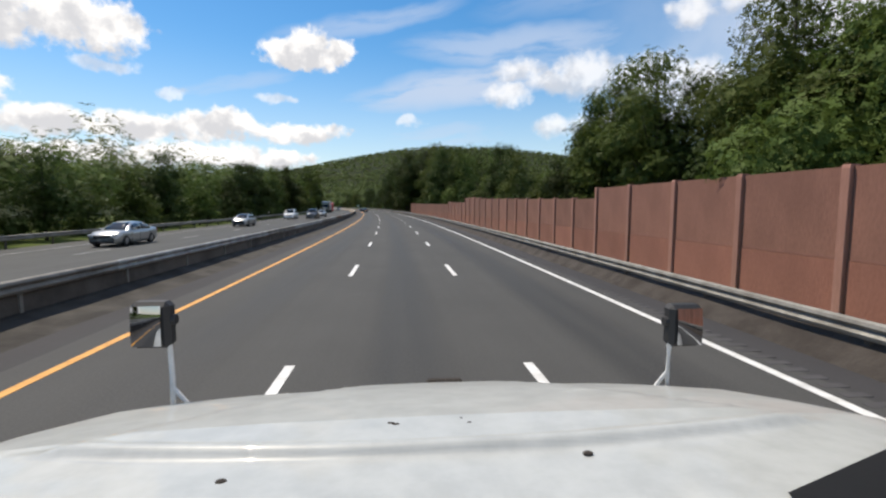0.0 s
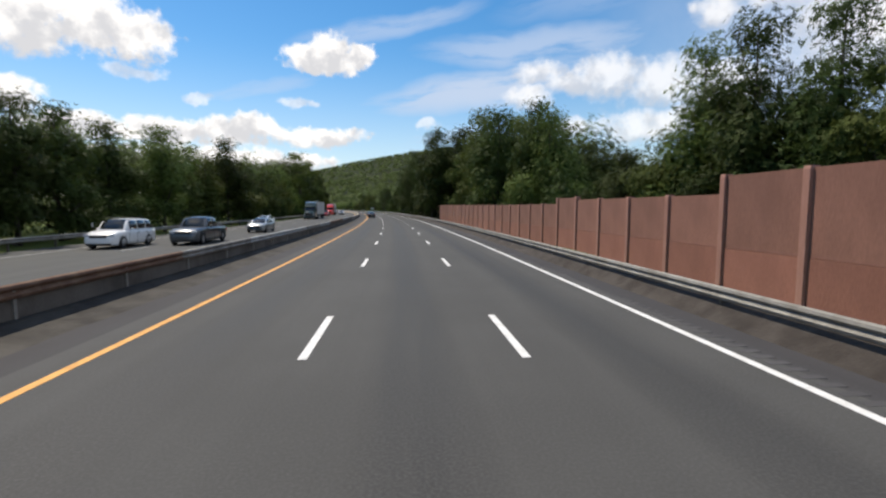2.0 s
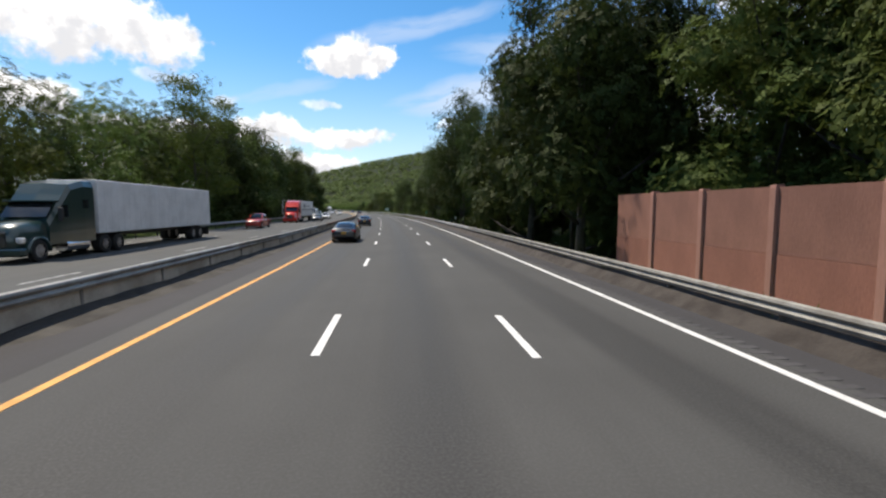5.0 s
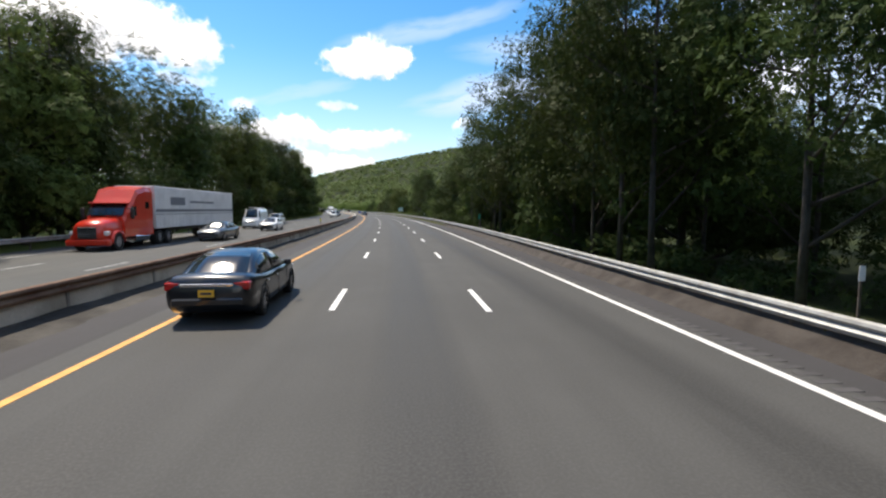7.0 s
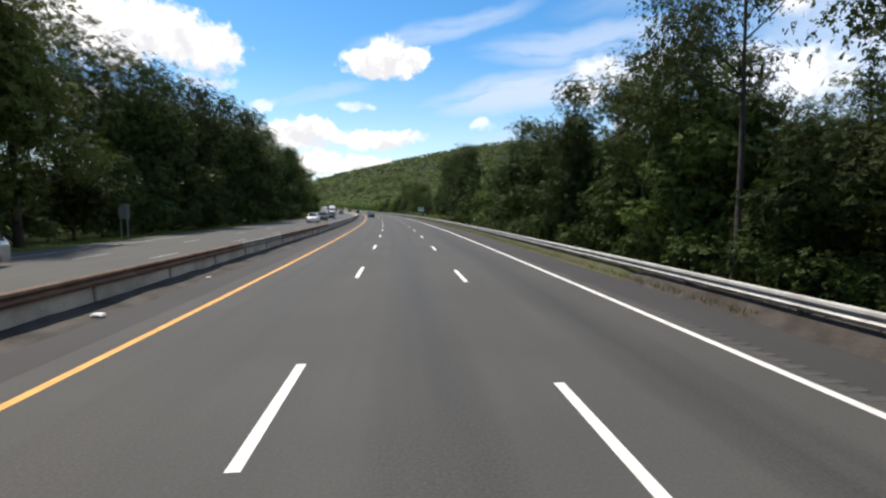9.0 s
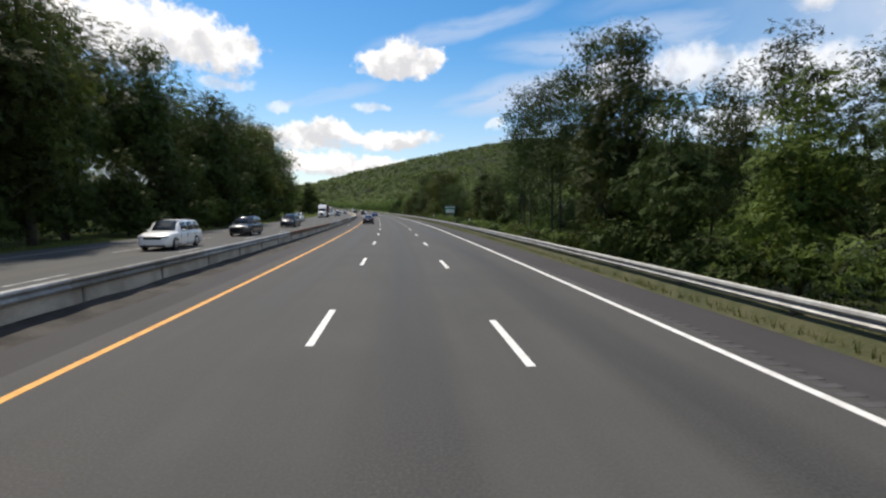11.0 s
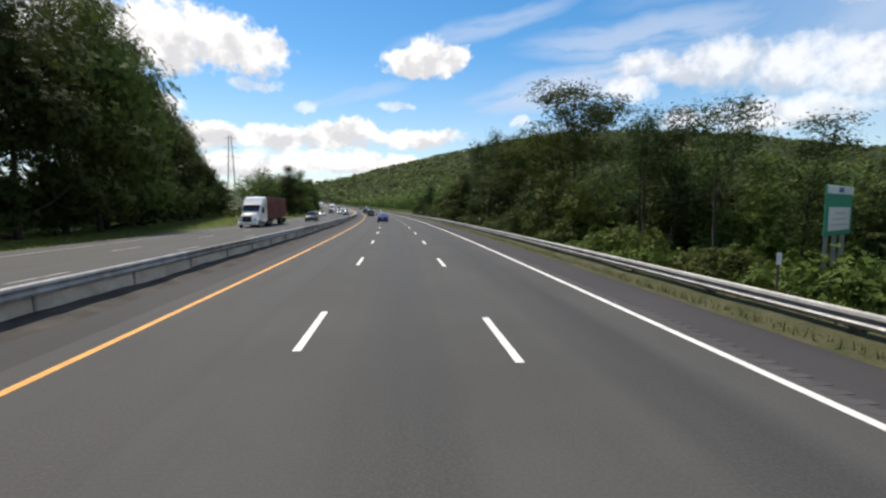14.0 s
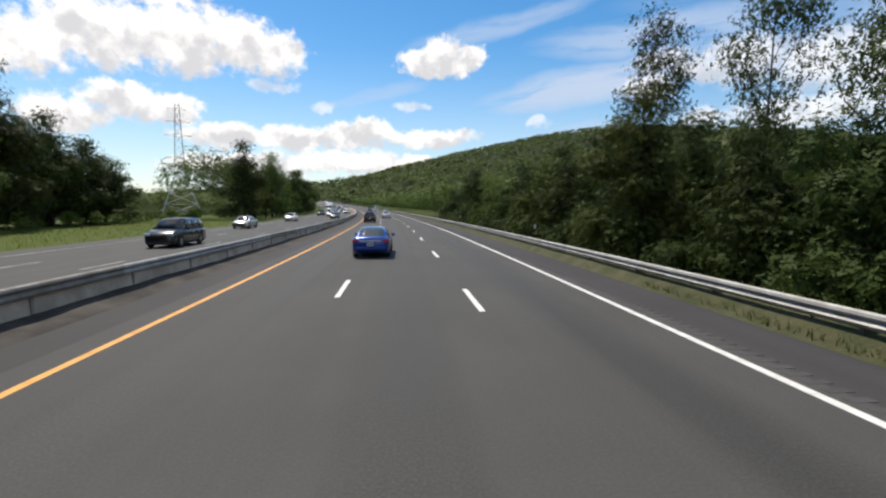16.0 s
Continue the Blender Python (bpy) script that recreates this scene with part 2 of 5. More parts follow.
def ground_cover(name):
    """Grass by the road, leaf litter and moss under the woods further off and up the ridge."""
    m = bpy.data.materials.new(name)
    m.use_nodes = True
    k = Nodes(m.node_tree)
    at = k.add("ShaderNodeTexCoord").outputs["Object"]
    high = k.add("ShaderNodeSeparateXYZ", {0: at}).outputs[2]
    broad, grain = k.noise(at, 0.05, 4.0, 0.6), k.noise(at, 2.5, 4.0, 0.6)
    grass = k.mix(k.ramp(grain, 0.35, 0.7), rgb((0.058, 0.090, 0.018)), rgb((0.085, 0.100, 0.030)))
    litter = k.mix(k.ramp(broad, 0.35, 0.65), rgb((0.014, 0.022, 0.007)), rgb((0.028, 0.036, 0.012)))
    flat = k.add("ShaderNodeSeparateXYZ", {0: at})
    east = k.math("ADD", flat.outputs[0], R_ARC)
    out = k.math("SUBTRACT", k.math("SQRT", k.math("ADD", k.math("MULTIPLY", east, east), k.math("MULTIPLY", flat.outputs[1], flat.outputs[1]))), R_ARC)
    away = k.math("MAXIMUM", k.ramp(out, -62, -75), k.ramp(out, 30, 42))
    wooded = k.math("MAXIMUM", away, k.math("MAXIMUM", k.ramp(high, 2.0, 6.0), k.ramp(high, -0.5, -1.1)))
    # the cleared strip up the ridge is dry grass
    hub, a = P(356, 0), radians(17.8)
    off = k.math("ABSOLUTE", k.math("SUBTRACT", k.math("MULTIPLY", k.math("SUBTRACT", flat.outputs[0], hub.x), math.cos(a)),
                                    k.math("MULTIPLY", k.math("SUBTRACT", flat.outputs[1], hub.y), math.sin(a))))
    clear = k.math("MULTIPLY", k.ramp(off, 13, 9), k.ramp(high, 90, 120))
    litter = k.mix(clear, litter, rgb((0.105, 0.110, 0.050)))
    b = k.add("ShaderNodeBump", {"Height": grain, "Strength": 0.8, "Distance": 0.12}).outputs[0]
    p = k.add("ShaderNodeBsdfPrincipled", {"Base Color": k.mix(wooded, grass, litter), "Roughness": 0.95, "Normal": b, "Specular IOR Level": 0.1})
    k.add("ShaderNodeOutputMaterial", {0: p.outputs[0]})
    return m


ASPHALT = asphalt("asphalt", (0.0612, 0.0612, 0.0590), (0.0452, 0.0452, 0.0435))
ASPHALT_OPP = asphalt("asphalt_far_side", (0.065, 0.067, 0.066), (0.050, 0.052, 0.051), shift=0.0)
SHOULDER = asphalt("shoulder_asphalt", (0.043, 0.0415, 0.043), (0.029, 0.027, 0.0275), lane=9.0)
WHITE_LINE = surface("white_road_paint", (0.75, 0.75, 0.73), (0.55, 0.55, 0.53), 0.65, fine=60, bump=0.3)
WORN_LINE = surface("worn_white_road_paint", (0.34, 0.35, 0.345), (0.10, 0.105, 0.105), 0.75, scale=2.2, fine=30, bump=0.3)
RUMBLE = surface("rumble_strip_asphalt", (0.062, 0.060, 0.062), (0.048, 0.046, 0.047), 0.9, scale=0.8, fine=30)
YELLOW_LINE = surface("yellow_road_paint", (0.72, 0.34, 0.06), (0.55, 0.25, 0.05), 0.65, fine=60, bump=0.3)
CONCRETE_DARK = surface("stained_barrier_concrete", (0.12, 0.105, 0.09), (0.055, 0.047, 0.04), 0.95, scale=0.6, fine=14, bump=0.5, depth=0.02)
CONCRETE = surface("barrier_concrete", (0.52, 0.47, 0.39), (0.29, 0.255, 0.205), 0.9, scale=0.7, fine=18, bump=0.4, depth=0.02)
GALVANISED = surface("galvanised_steel", (0.40, 0.40, 0.385), (0.26, 0.255, 0.24), 0.6, 0.35, scale=1.6, fine=16, bump=0.12)
DULL_STEEL = surface("dull_galvanised_steel", (0.27, 0.26, 0.235), (0.17, 0.155, 0.135), 0.7, 0.25, scale=1.6, fine=16, bump=0.15)
RUST = surface("rusty_steel", (0.13, 0.065, 0.04), (0.24, 0.16, 0.11), 0.85, 0.2, scale=1.5, fine=22, bump=0.3)
WALL_LOW = surface("orange_red_concrete_panel", (0.315, 0.128, 0.090), (0.25, 0.104, 0.075), 0.9, scale=0.55, fine=14, bump=0.5, depth=0.02, vary=0.10)
WALL_RED = surface("red_concrete_panel", (0.27, 0.122, 0.088), (0.205, 0.094, 0.070), 0.9, scale=0.55, fine=14, bump=0.5, depth=0.02, vary=0.10)
POST_RED = surface("red_concrete_post", (0.38, 0.19, 0.145), (0.29, 0.14, 0.105), 0.9, scale=1.2, fine=20, bump=0.4, depth=0.01, vary=0.06)
GRASS_GROUND = ground_cover("verge_grass")
DRY_VERGE = surface("dry_verge", (0.058, 0.058, 0.020), (0.036, 0.046, 0.014), 0.95, scale=1.2, fine=9, bump=0.8, depth=0.05)
DIRT = surface("dirt", (0.046, 0.037, 0.030), (0.026, 0.020, 0.016), 0.95, scale=1.5, fine=20, bump=0.6, depth=0.03)
GRIT = surface("barrier_grit", (0.046, 0.041, 0.034), (0.022, 0.019, 0.016), 0.95, scale=0.9, fine=12, bump=0.7, depth=0.03)
BARK = surface("bark", (0.052, 0.044, 0.037), (0.03, 0.025, 0.021), 0.95, scale=3, fine=25, bump=0.8, depth=0.03)
LEAF = foliage("broad_leaves", (0.056, 0.084, 0.020), (0.106, 0.138, 0.037), leaf=10.5)
# dark foliage tone that also paints the shade in and under the woods
LEAF_DARK_SHADED = foliage("dark_leaves", (0.028, 0.044, 0.012), (0.052, 0.074, 0.021), leaf=10.5)
LEAF_LIGHT = foliage("pale_leaves", (0.055, 0.085, 0.016), (0.095, 0.125, 0.030), leaf=10.5)
WOODS = foliage("far_woods", (0.058, 0.090, 0.026), (0.132, 0.172, 0.054), see=0.25)
WOODS_NEAR = foliage("set_back_woods", (0.066, 0.098, 0.028), (0.145, 0.186, 0.057), see=0.25, leaf=5.0)
GRASS_BLADE = foliage("grass_blades", (0.075, 0.105, 0.018), (0.135, 0.140, 0.034), see=0.45)


# ---------------------------------------------------------------- mesh helpers
def thing(name, label, category, group="", kind="", m=None):
    ob = new(name)
    ob.empty_display_size = 0.3
    if m is not None:
        ob.matrix_world = m
    return tagged(ob, label, category, group, kind)


def part(name, bm, material, parent=None, label="", smooth=False):
    me = bpy.data.meshes.new(name)
    bm.to_mesh(me)
    bm.free()
    return part_of(name, me, material, parent, label, smooth)


def part_of(name, me, material, parent=None, label="", smooth=False):
    if material is not None and not me.materials:
        for mm in (material if isinstance(material, (list, tuple)) else [material]):
            me.materials.append(mm)
    if smooth:
        for p in me.polygons:
            p.use_smooth = True
    ob = new(name, me)
    if parent is not None:
        ob.parent = parent
    if label:
        ob["label"] = label
    return ob


def box(bm, x0, x1, y0, y1, z0, z1, m=None, bevel=0.0):
    made = bmesh.ops.create_cube(bm, size=1.0)["verts"]
    for v in made:
        v.co = Vector(((x0 + x1) / 2 + v.co.x * (x1 - x0), (y0 + y1) / 2 + v.co.y * (y1 - y0), (z0 + z1) / 2 + v.co.z * (z1 - z0)))
    if bevel:
        edges = list({e for v in made for e in v.link_edges})
        made = bmesh.ops.bevel(bm, geom=edges, offset=bevel, segments=1, affect="EDGES")["verts"]
    if m is not None:
        for v in made:
            v.co = m @ v.co
    return made


def tube(bm, points, radii, sides=8, caps=True):
    """A tapered tube through points."""
    rings = []
    for i, p in enumerate(points):
        p = Vector(p)
        a = Vector(points[max(i - 1, 0)])
        b = Vector(points[min(i + 1, len(points) - 1)])
        q = (b - a).to_track_quat("Z", "Y")
        rings.append([bm.verts.new(p + q @ Vector((radii[i] * math.cos(2 * math.pi * j / sides), radii[i] * math.sin(2 * math.pi * j / sides), 0)))
                      for j in range(sides)])
    for r0, r1 in zip(rings, rings[1:]):
        for j in range(sides):
            bm.faces.new((r0[j], r0[(j + 1) % sides], r1[(j + 1) % sides], r1[j]))
    if caps:
        bm.faces.new(rings[0][::-1])
        bm.faces.new(rings[-1])


def sweep(name, profile, s0, s1, step, material, n0=0.0, closed=True, parent=None, shift=None, smooth=False):
    """A profile of (n, z) carried along the road from s0 to s1, with UV (n, s) in metres."""
    count = max(1, round((s1 - s0) / step))
    verts, uvs, faces, k = [], [], [], len(profile)
    for i in range(count + 1):
        s = s0 + (s1 - s0) * i / count
        d = n0 if shift is None else shift(s)
        for n, z in profile:
            verts.append(P(s, n + d, z))
            uvs.append((n + d, s))
    for i in range(count):
        for j in range(k if closed else k - 1):
            a, b = i * k + j, i * k + (j + 1) % k
            faces.append((a, b, b + k, a + k))
    if closed:
        faces.append(tuple(range(k - 1, -1, -1)))
        faces.append(tuple(range(count * k, count * k + k)))
    me = bpy.data.meshes.new(name)
    me.from_pydata([tuple(v) for v in verts], [], faces)
    layer = me.uv_layers.new(name="UVMap")
    for loop in me.loops:
        layer.data[loop.index].uv = uvs[loop.vertex_index]
    me.update()
    return part_of(name, me, material, parent, smooth=smooth)


# ---------------------------------------------------------------- ground, hill
HUB = P(356, 0)          # the ridge is laid out round this point of the road
SWATH = 17.8           # bearing of the cleared strip that climbs the ridge
RIDGE = [(-60, 0), (-40, 0.8), (-30, 1.6), (-22, 2.6), (-17, 4.0), (-8.6, 5.7), (0, 7.0), (8, 7.9), (14, 7.8), (22.7, 6.6), (30, 5.1), (38, 4.0), (60, 3.5), (90, 3), (120, 0)]


def lerp(table, x):
    if x <= table[0][0]:
        return table[0][1]
    for (a, u), (b, v) in zip(table, table[1:]):
        if x <= b:
            return u + (v - u) * (x - a) / (b - a)
    return table[-1][1]


def smooth01(x):
    x = min(1.0, max(0.0, x))
    return x * x * (3 - 2 * x)


def land(x, y):
    """Height of the land at (x, y)."""
    r = math.hypot(x + R_ARC, y)
    n = r - R_ARC
    s = R_ARC * math.atan2(y, x + R_ARC)
    base = rise(min(s, 1300)) * (1 - smooth01((abs(n) - 40) / 200)) - 0.10 if s > 0 else -0.10
    if n > 9:
        base -= 1.3 * smooth01((n - 9.5) / 7)
    d = math.hypot(x - HUB.x, y - HUB.y)
    bear = math.degrees(math.atan2(x - HUB.x, y - HUB.y))
    top = 1900 * math.tan(radians(lerp(RIDGE, bear)))
    h = top * smooth01((d - 260) / 1640)
    if d > 1900:
        h *= 1 - 0.5 * smooth01((d - 1900) / 2500)
    h *= 1 - 0.10 * noise.noise(Vector((x, y, 0)) * 0.0022)
    off = smooth01((n - 20) / 120) if n > 0 else smooth01((-n - 40) / 150)
    return base + h * off


verts, faces, rings = [], [], [0.0]
while rings[-1] < 4600:
    rings.append(rings[-1] + max(7.0, rings[-1] * 0.045))
SPOKES = 220
core = P(250, 0)
for r in rings:
    for j in range(SPOKES):
        a = 2 * math.pi * j / SPOKES
        x, y = core.x + r * math.cos(a), core.y + r * math.sin(a)
        verts.append((x, y, land(x, y)))
for i in range(len(rings) - 1):
    for j in range(SPOKES):
        a, b = i * SPOKES + j, i * SPOKES + (j + 1) % SPOKES
        faces.append((a, a + SPOKES, b + SPOKES, b) if i else (a, a + SPOKES, b + SPOKES))
me = bpy.data.meshes.new("ground")
me.from_pydata(verts, [], faces)
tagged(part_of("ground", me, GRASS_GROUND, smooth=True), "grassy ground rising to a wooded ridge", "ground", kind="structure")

# ---------------------------------------------------------------- carriageways
S0, S1 = -60.0, 1150.0
road = tagged(sweep("road", [(-6.0, 0.0), (-6.0, -0.3), (5.75, -0.3), (5.75, 0.0)], S0, S1, 5, ASPHALT),
              "worn grey asphalt road with three lanes", "road", kind="structure")
tagged(sweep("shoulder_left", [(-7.95, -0.004), (-7.95, -0.3), (-6.0, -0.3), (-6.0, -0.004)], S0, S1, 5, SHOULDER),
       "dark stained asphalt shoulder beside the barrier", "shoulder", kind="structure")
tagged(sweep("shoulder_right", [(5.75, -0.004), (5.75, -0.3), (8.3, -0.3), (8.3, -0.03)], S0, S1, 5, SHOULDER),
       "dark brownish asphalt shoulder", "shoulder", kind="structure")
road_far = tagged(sweep("road_opposite", [(-22.2, -0.01), (-22.2, -0.3), (-8.5, -0.3), (-8.5, -0.01)], S0, S1, 5, ASPHALT_OPP),
                  "grey asphalt road of the oncoming lanes", "road", kind="structure")


def line(name, n, width, s0, s1, material, parent, z=0.0):
    return sweep(name, [(n - width / 2, z), (n - width / 2, z + 0.005), (n + width / 2, z + 0.005), (n + width / 2, z)], s0, s1, 6, material, parent=parent)


line("edge_line", -5.30, 0.16, S0, S1, YELLOW_LINE, road)
line("edge_line", 5.32, 0.16, S0, S1, WHITE_LINE, road)
line("edge_line", -19.9, 0.14, S0, S1, WORN_LINE, road_far, -0.01)
line("edge_line", -9.3, 0.14, S0, S1, YELLOW_LINE, road_far, -0.01)
RUN = 12.19
SWAY = [(150, 0.0), (200, -0.12), (262, -0.12), (320, 0.0)]
DRIFT = [(0, 0.2), (120, 0.2), (190, 0.8), (215, 0.45), (252, 0.6), (262, 1.3), (350, 1.5), (395, 1.0), (425, 0.8), (470, 2.2)]
for n, first, home, z in ((-1.83, 9.50 + 43.0 - 6 * RUN, road, 0.0), (1.83, 9.50 + 43.0 - 6 * RUN, road, 0.0),
                          (-12.75, 439.4 - 38 * RUN, road_far, -0.01), (-16.35, 439.4 - 38 * RUN, road_far, -0.01)):
    s = first
    while s < 700:
        d = lerp(DRIFT, s) if n == -1.83 else 0.0
        side = lerp(SWAY, s) if n == -1.83 else 0.0
        line("lane_dash", n + side, 0.15, s + d, s + d + 3.05, WHITE_LINE if home is road else WORN_LINE, home, z)
        s += RUN

# milled rumble strip beside the right-hand edge line
verts, faces, s = [], [], -20.0
while s < 560:
    i = len(verts)
    for z in (-0.02, 0.003):
        verts += [tuple(P(s + a, n, z)) for a, n in ((0, 5.54), (0.15, 5.54), (0.15, 5.90), (0, 5.90))]
    faces += [(i + 4, i + 7, i + 6, i + 5)] + [(i + j, i + (j + 1) % 4, i + 4 + (j + 1) % 4, i + 4 + j) for j in range(4)]
    s += 0.31
me = bpy.data.meshes.new("rumble_strip")
me.from_pydata(verts, [], faces)
tagged(part_of("rumble_strip", me, RUMBLE), "worn rumble strip ribs on the shoulder", "rumble strip", kind="stuff")

# ---------------------------------------------------------------- barrier and rails
def rail_profile(n, top=0.74, facing=-1):
    """Section of a corrugated guard rail whose face looks towards facing * n."""
    h, d = 0.31, 0.08 * facing
    zs = [0, .03, .085, .125, .155, .185, .225, .28, .31]
    ds = [0.1, 0.75, 1.0, 0.55, 0.12, 0.55, 1.0, 0.75, 0.1]
    front = [(n + d * k, top - h + z) for z, k in zip(zs, ds)]
    back = [(n + d * k - facing * 0.012, z) for (_, z), k in zip(front, ds)][::-1]
    return front + back


BLOCK = [(-8.52, -0.02), (-8.46, 0.12), (-8.38, 0.70), (-7.93, 0.70), (-7.90, 0.66), (-7.86, 0.12), (-7.80, -0.02)]
TALL_BLOCK = [(n, z + 0.10 if z > 0.5 else z) for n, z in BLOCK]
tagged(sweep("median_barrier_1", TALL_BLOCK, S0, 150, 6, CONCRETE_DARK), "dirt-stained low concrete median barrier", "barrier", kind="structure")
tagged(sweep("median_barrier_2", BLOCK, 150, S1, 6, CONCRETE), "weathered grey concrete median barrier", "barrier", kind="structure")
# grit and dead leaves swept up against it
def bank(name, profile, s0, s1, material, label, category, shift=lambda s: 0.0, rough=0.018, step=0.5):
    """A low uneven heap of grit or soil along the road: profile of (n, z), roughened by noise."""
    count, k = round((s1 - s0) / step), len(profile)
    verts, faces = [], []
    for i in range(count + 1):
        s = s0 + (s1 - s0) * i / count
        fade = smooth01((s - s0) / 3) * smooth01((s1 - s) / 3)
        for j, (n, z) in enumerate(profile):
            inner = 1.0 if 0 < j < k - 1 else 0.0
            a = noise.noise(Vector((s * 0.9, n * 3.1, 0.7))) + 0.6 * noise.noise(Vector((s * 0.17, n, 5.7)))
            b = noise.noise(Vector((s * 0.45, n * 2.0, 9.1)))
            verts.append(tuple(P(s, n + shift(s) + b * 0.06 * inner, -0.03 + (z + 0.03) * fade + a * rough * inner)))
    for i in range(count):
        for j in range(k - 1):
            a = i * k + j
            faces.append((a, a + k, a + k + 1, a + 1))
    me = bpy.data.meshes.new(name)
    me.from_pydata(verts, [], faces)
    return tagged(part_of(name, me, material, smooth=True), label, category, kind="structure")


bank("debris_strip", [(-7.84, -0.02), (-7.86, 0.26), (-7.74, 0.20), (-7.5, 0.12), (-7.2, 0.06), (-6.95, 0.02), (-6.65, -0.02)], -50, 152, GRIT, "dark heap of grit and dirt against the barrier", "debris")
bank("debris_strip", [(-7.82, -0.02), (-7.84, 0.20), (-7.76, 0.16), (-7.6, 0.10), (-7.4, 0.05), (-7.2, 0.012), (-7.0, -0.02)], 150, 640, GRIT, "strip of dark grit along the barrier", "debris", rough=0.05)


def right_edge(s):
    """How far out the right-hand rail stands."""
    return 6.95 + 0.8 * smooth01((s - 200) / 60)


RAIL_LEN = 7.62


def guard_rail(name, label, s0, s1, base, facing, material, posts, post_step, top=0.74, group="guard rails", out=0.08, steel=None):
    """One run of rail: beam lengths and posts."""
    holder = thing(name, label, "guard rail", group, m=along(s0, base(s0)))
    inv = holder.matrix_world.inverted()
    s = s0
    while s < s1 - 0.1:
        e = min(s + RAIL_LEN, s1)
        ob = sweep("rail_beam", rail_profile(0, top, facing), s, e, 4, material(s), shift=base)
        ob.parent, ob.matrix_parent_inverse = holder, inv
        s = e
    bm = bmesh.new()
    box(bm, -0.045, 0.045, -0.04, 0.04, posts, top - 0.04)
    me = bpy.data.meshes.new("rail_post")
    bm.to_mesh(me)
    bm.free()
    s = s0 + 0.5
    while s < min(s1, 640):
        ob = part_of("rail_post", me, steel or POST_STEEL, None)
        ob.matrix_world = along(s, base(s) - facing * out)
        ob.parent, ob.matrix_parent_inverse = holder, inv
        s += post_step
    return holder


POST_STEEL = surface("post_steel", (0.12, 0.105, 0.09), (0.07, 0.05, 0.038), 0.7, 0.3, scale=4, fine=25)
rnd = random.Random(4)


def right_metal(s):
    """Dull lengths by the wall, brighter ones further on."""
    return DULL_STEEL if s < 185 else GALVANISED


def median_metal(s):
    """Galvanised lengths with rusty ones among them."""
    rusty = (62 < s < 74) or (108 < s < 126) or (195 < s < 273) or (283 < s < 306) or (348 < s < 368) or (386 < s < 398)
    return RUST if rusty else DULL_STEEL if int(s / RAIL_LEN) % 3 == 0 else GALVANISED


guard_rail("guard_rail", "galvanised steel guard rail along the shoulder", -40, 660, right_edge, -1, right_metal, -0.3, 3.81, top=0.70)
guard_rail("guard_rail", "galvanised and rusty guard rail on the dark barrier", -40, 150, lambda s: -7.87, 1, median_metal, 0.05, 3.81, top=0.96, out=0.02, steel=DULL_STEEL)
guard_rail("guard_rail", "galvanised and rusty guard rail on the pale barrier", 150, 660, lambda s: -7.87, 1, median_metal, 0.05, 3.81, top=0.86, out=0.02, steel=DULL_STEEL)
guard_rail("guard_rail", "guard rail beyond the oncoming lanes", -40, 266, lambda s: -22.5, 1, right_metal, -0.3, 3.81)

# ---------------------------------------------------------------- sound wall
PANEL, LONG_PANEL = 3.61, 3.90
WALL_N = 12.0
wall = thing("sound_wall", "brick-red concrete sound wall with ribbed posts", "wall", kind="structure", m=along(60, WALL_N))
winv = wall.matrix_world.inverted()
TOPS = [(-60, 3.5), (26.9, 3.5), (27.0, 2.88), (40, 3.05), (55, 3.3), (62, 3.4), (66, 3.66), (74.1, 3.66), (74.2, 2.98), (86, 3.02), (88.6, 3.2),
        (92.4, 3.22), (92.5, 2.80), (110, 2.82), (130, 3.0), (170, 3.25)]
bm = bmesh.new()
box(bm, -0.075, 0.075, 0.0, PANEL - 0.02, 0.0, 1.0)
panel_me = bpy.data.meshes.new("wall_panel")
low_me = bpy.data.meshes.new("wall_panel")
bm.to_mesh(panel_me)
bm.to_mesh(low_me)
bm.free()
bm = bmesh.new()
box(bm, -0.17, 0.17, -0.14, 0.14, 0.0, 1.0, bevel=0.02)
post_me = bpy.data.meshes.new("wall_post")
bm.to_mesh(post_me)
bm.free()
s = 27.0 - 20 * LONG_PANEL
while s < 167:
    pitch = LONG_PANEL if s < 26.9 else PANEL
    h = lerp(TOPS, s + pitch * 0.4)
    low = 1.25 + 0.9
    for z0, z1 in ((-1.4, low - 1.2), (low - 1.19, h)):
        ob = part_of("wall_panel", panel_me if z0 > 0 else low_me, WALL_RED if z0 > 0 else WALL_LOW)
        ob.matrix_world = along(s, WALL_N + (0.012 if z0 > 0 else 0), z0) @ Matrix.Diagonal((1, pitch / PANEL, z1 - z0, 1))
        ob.parent, ob.matrix_parent_inverse = wall, winv
    ob = part_of("wall_post", post_me, POST_RED)
    ob.matrix_world = along(s, WALL_N, -1.4) @ Matrix.Diagonal((1, 1, max(h, lerp(TOPS, s - 1)) + 1.46, 1))
    ob.parent, ob.matrix_parent_inverse = wall, winv
    s += pitch

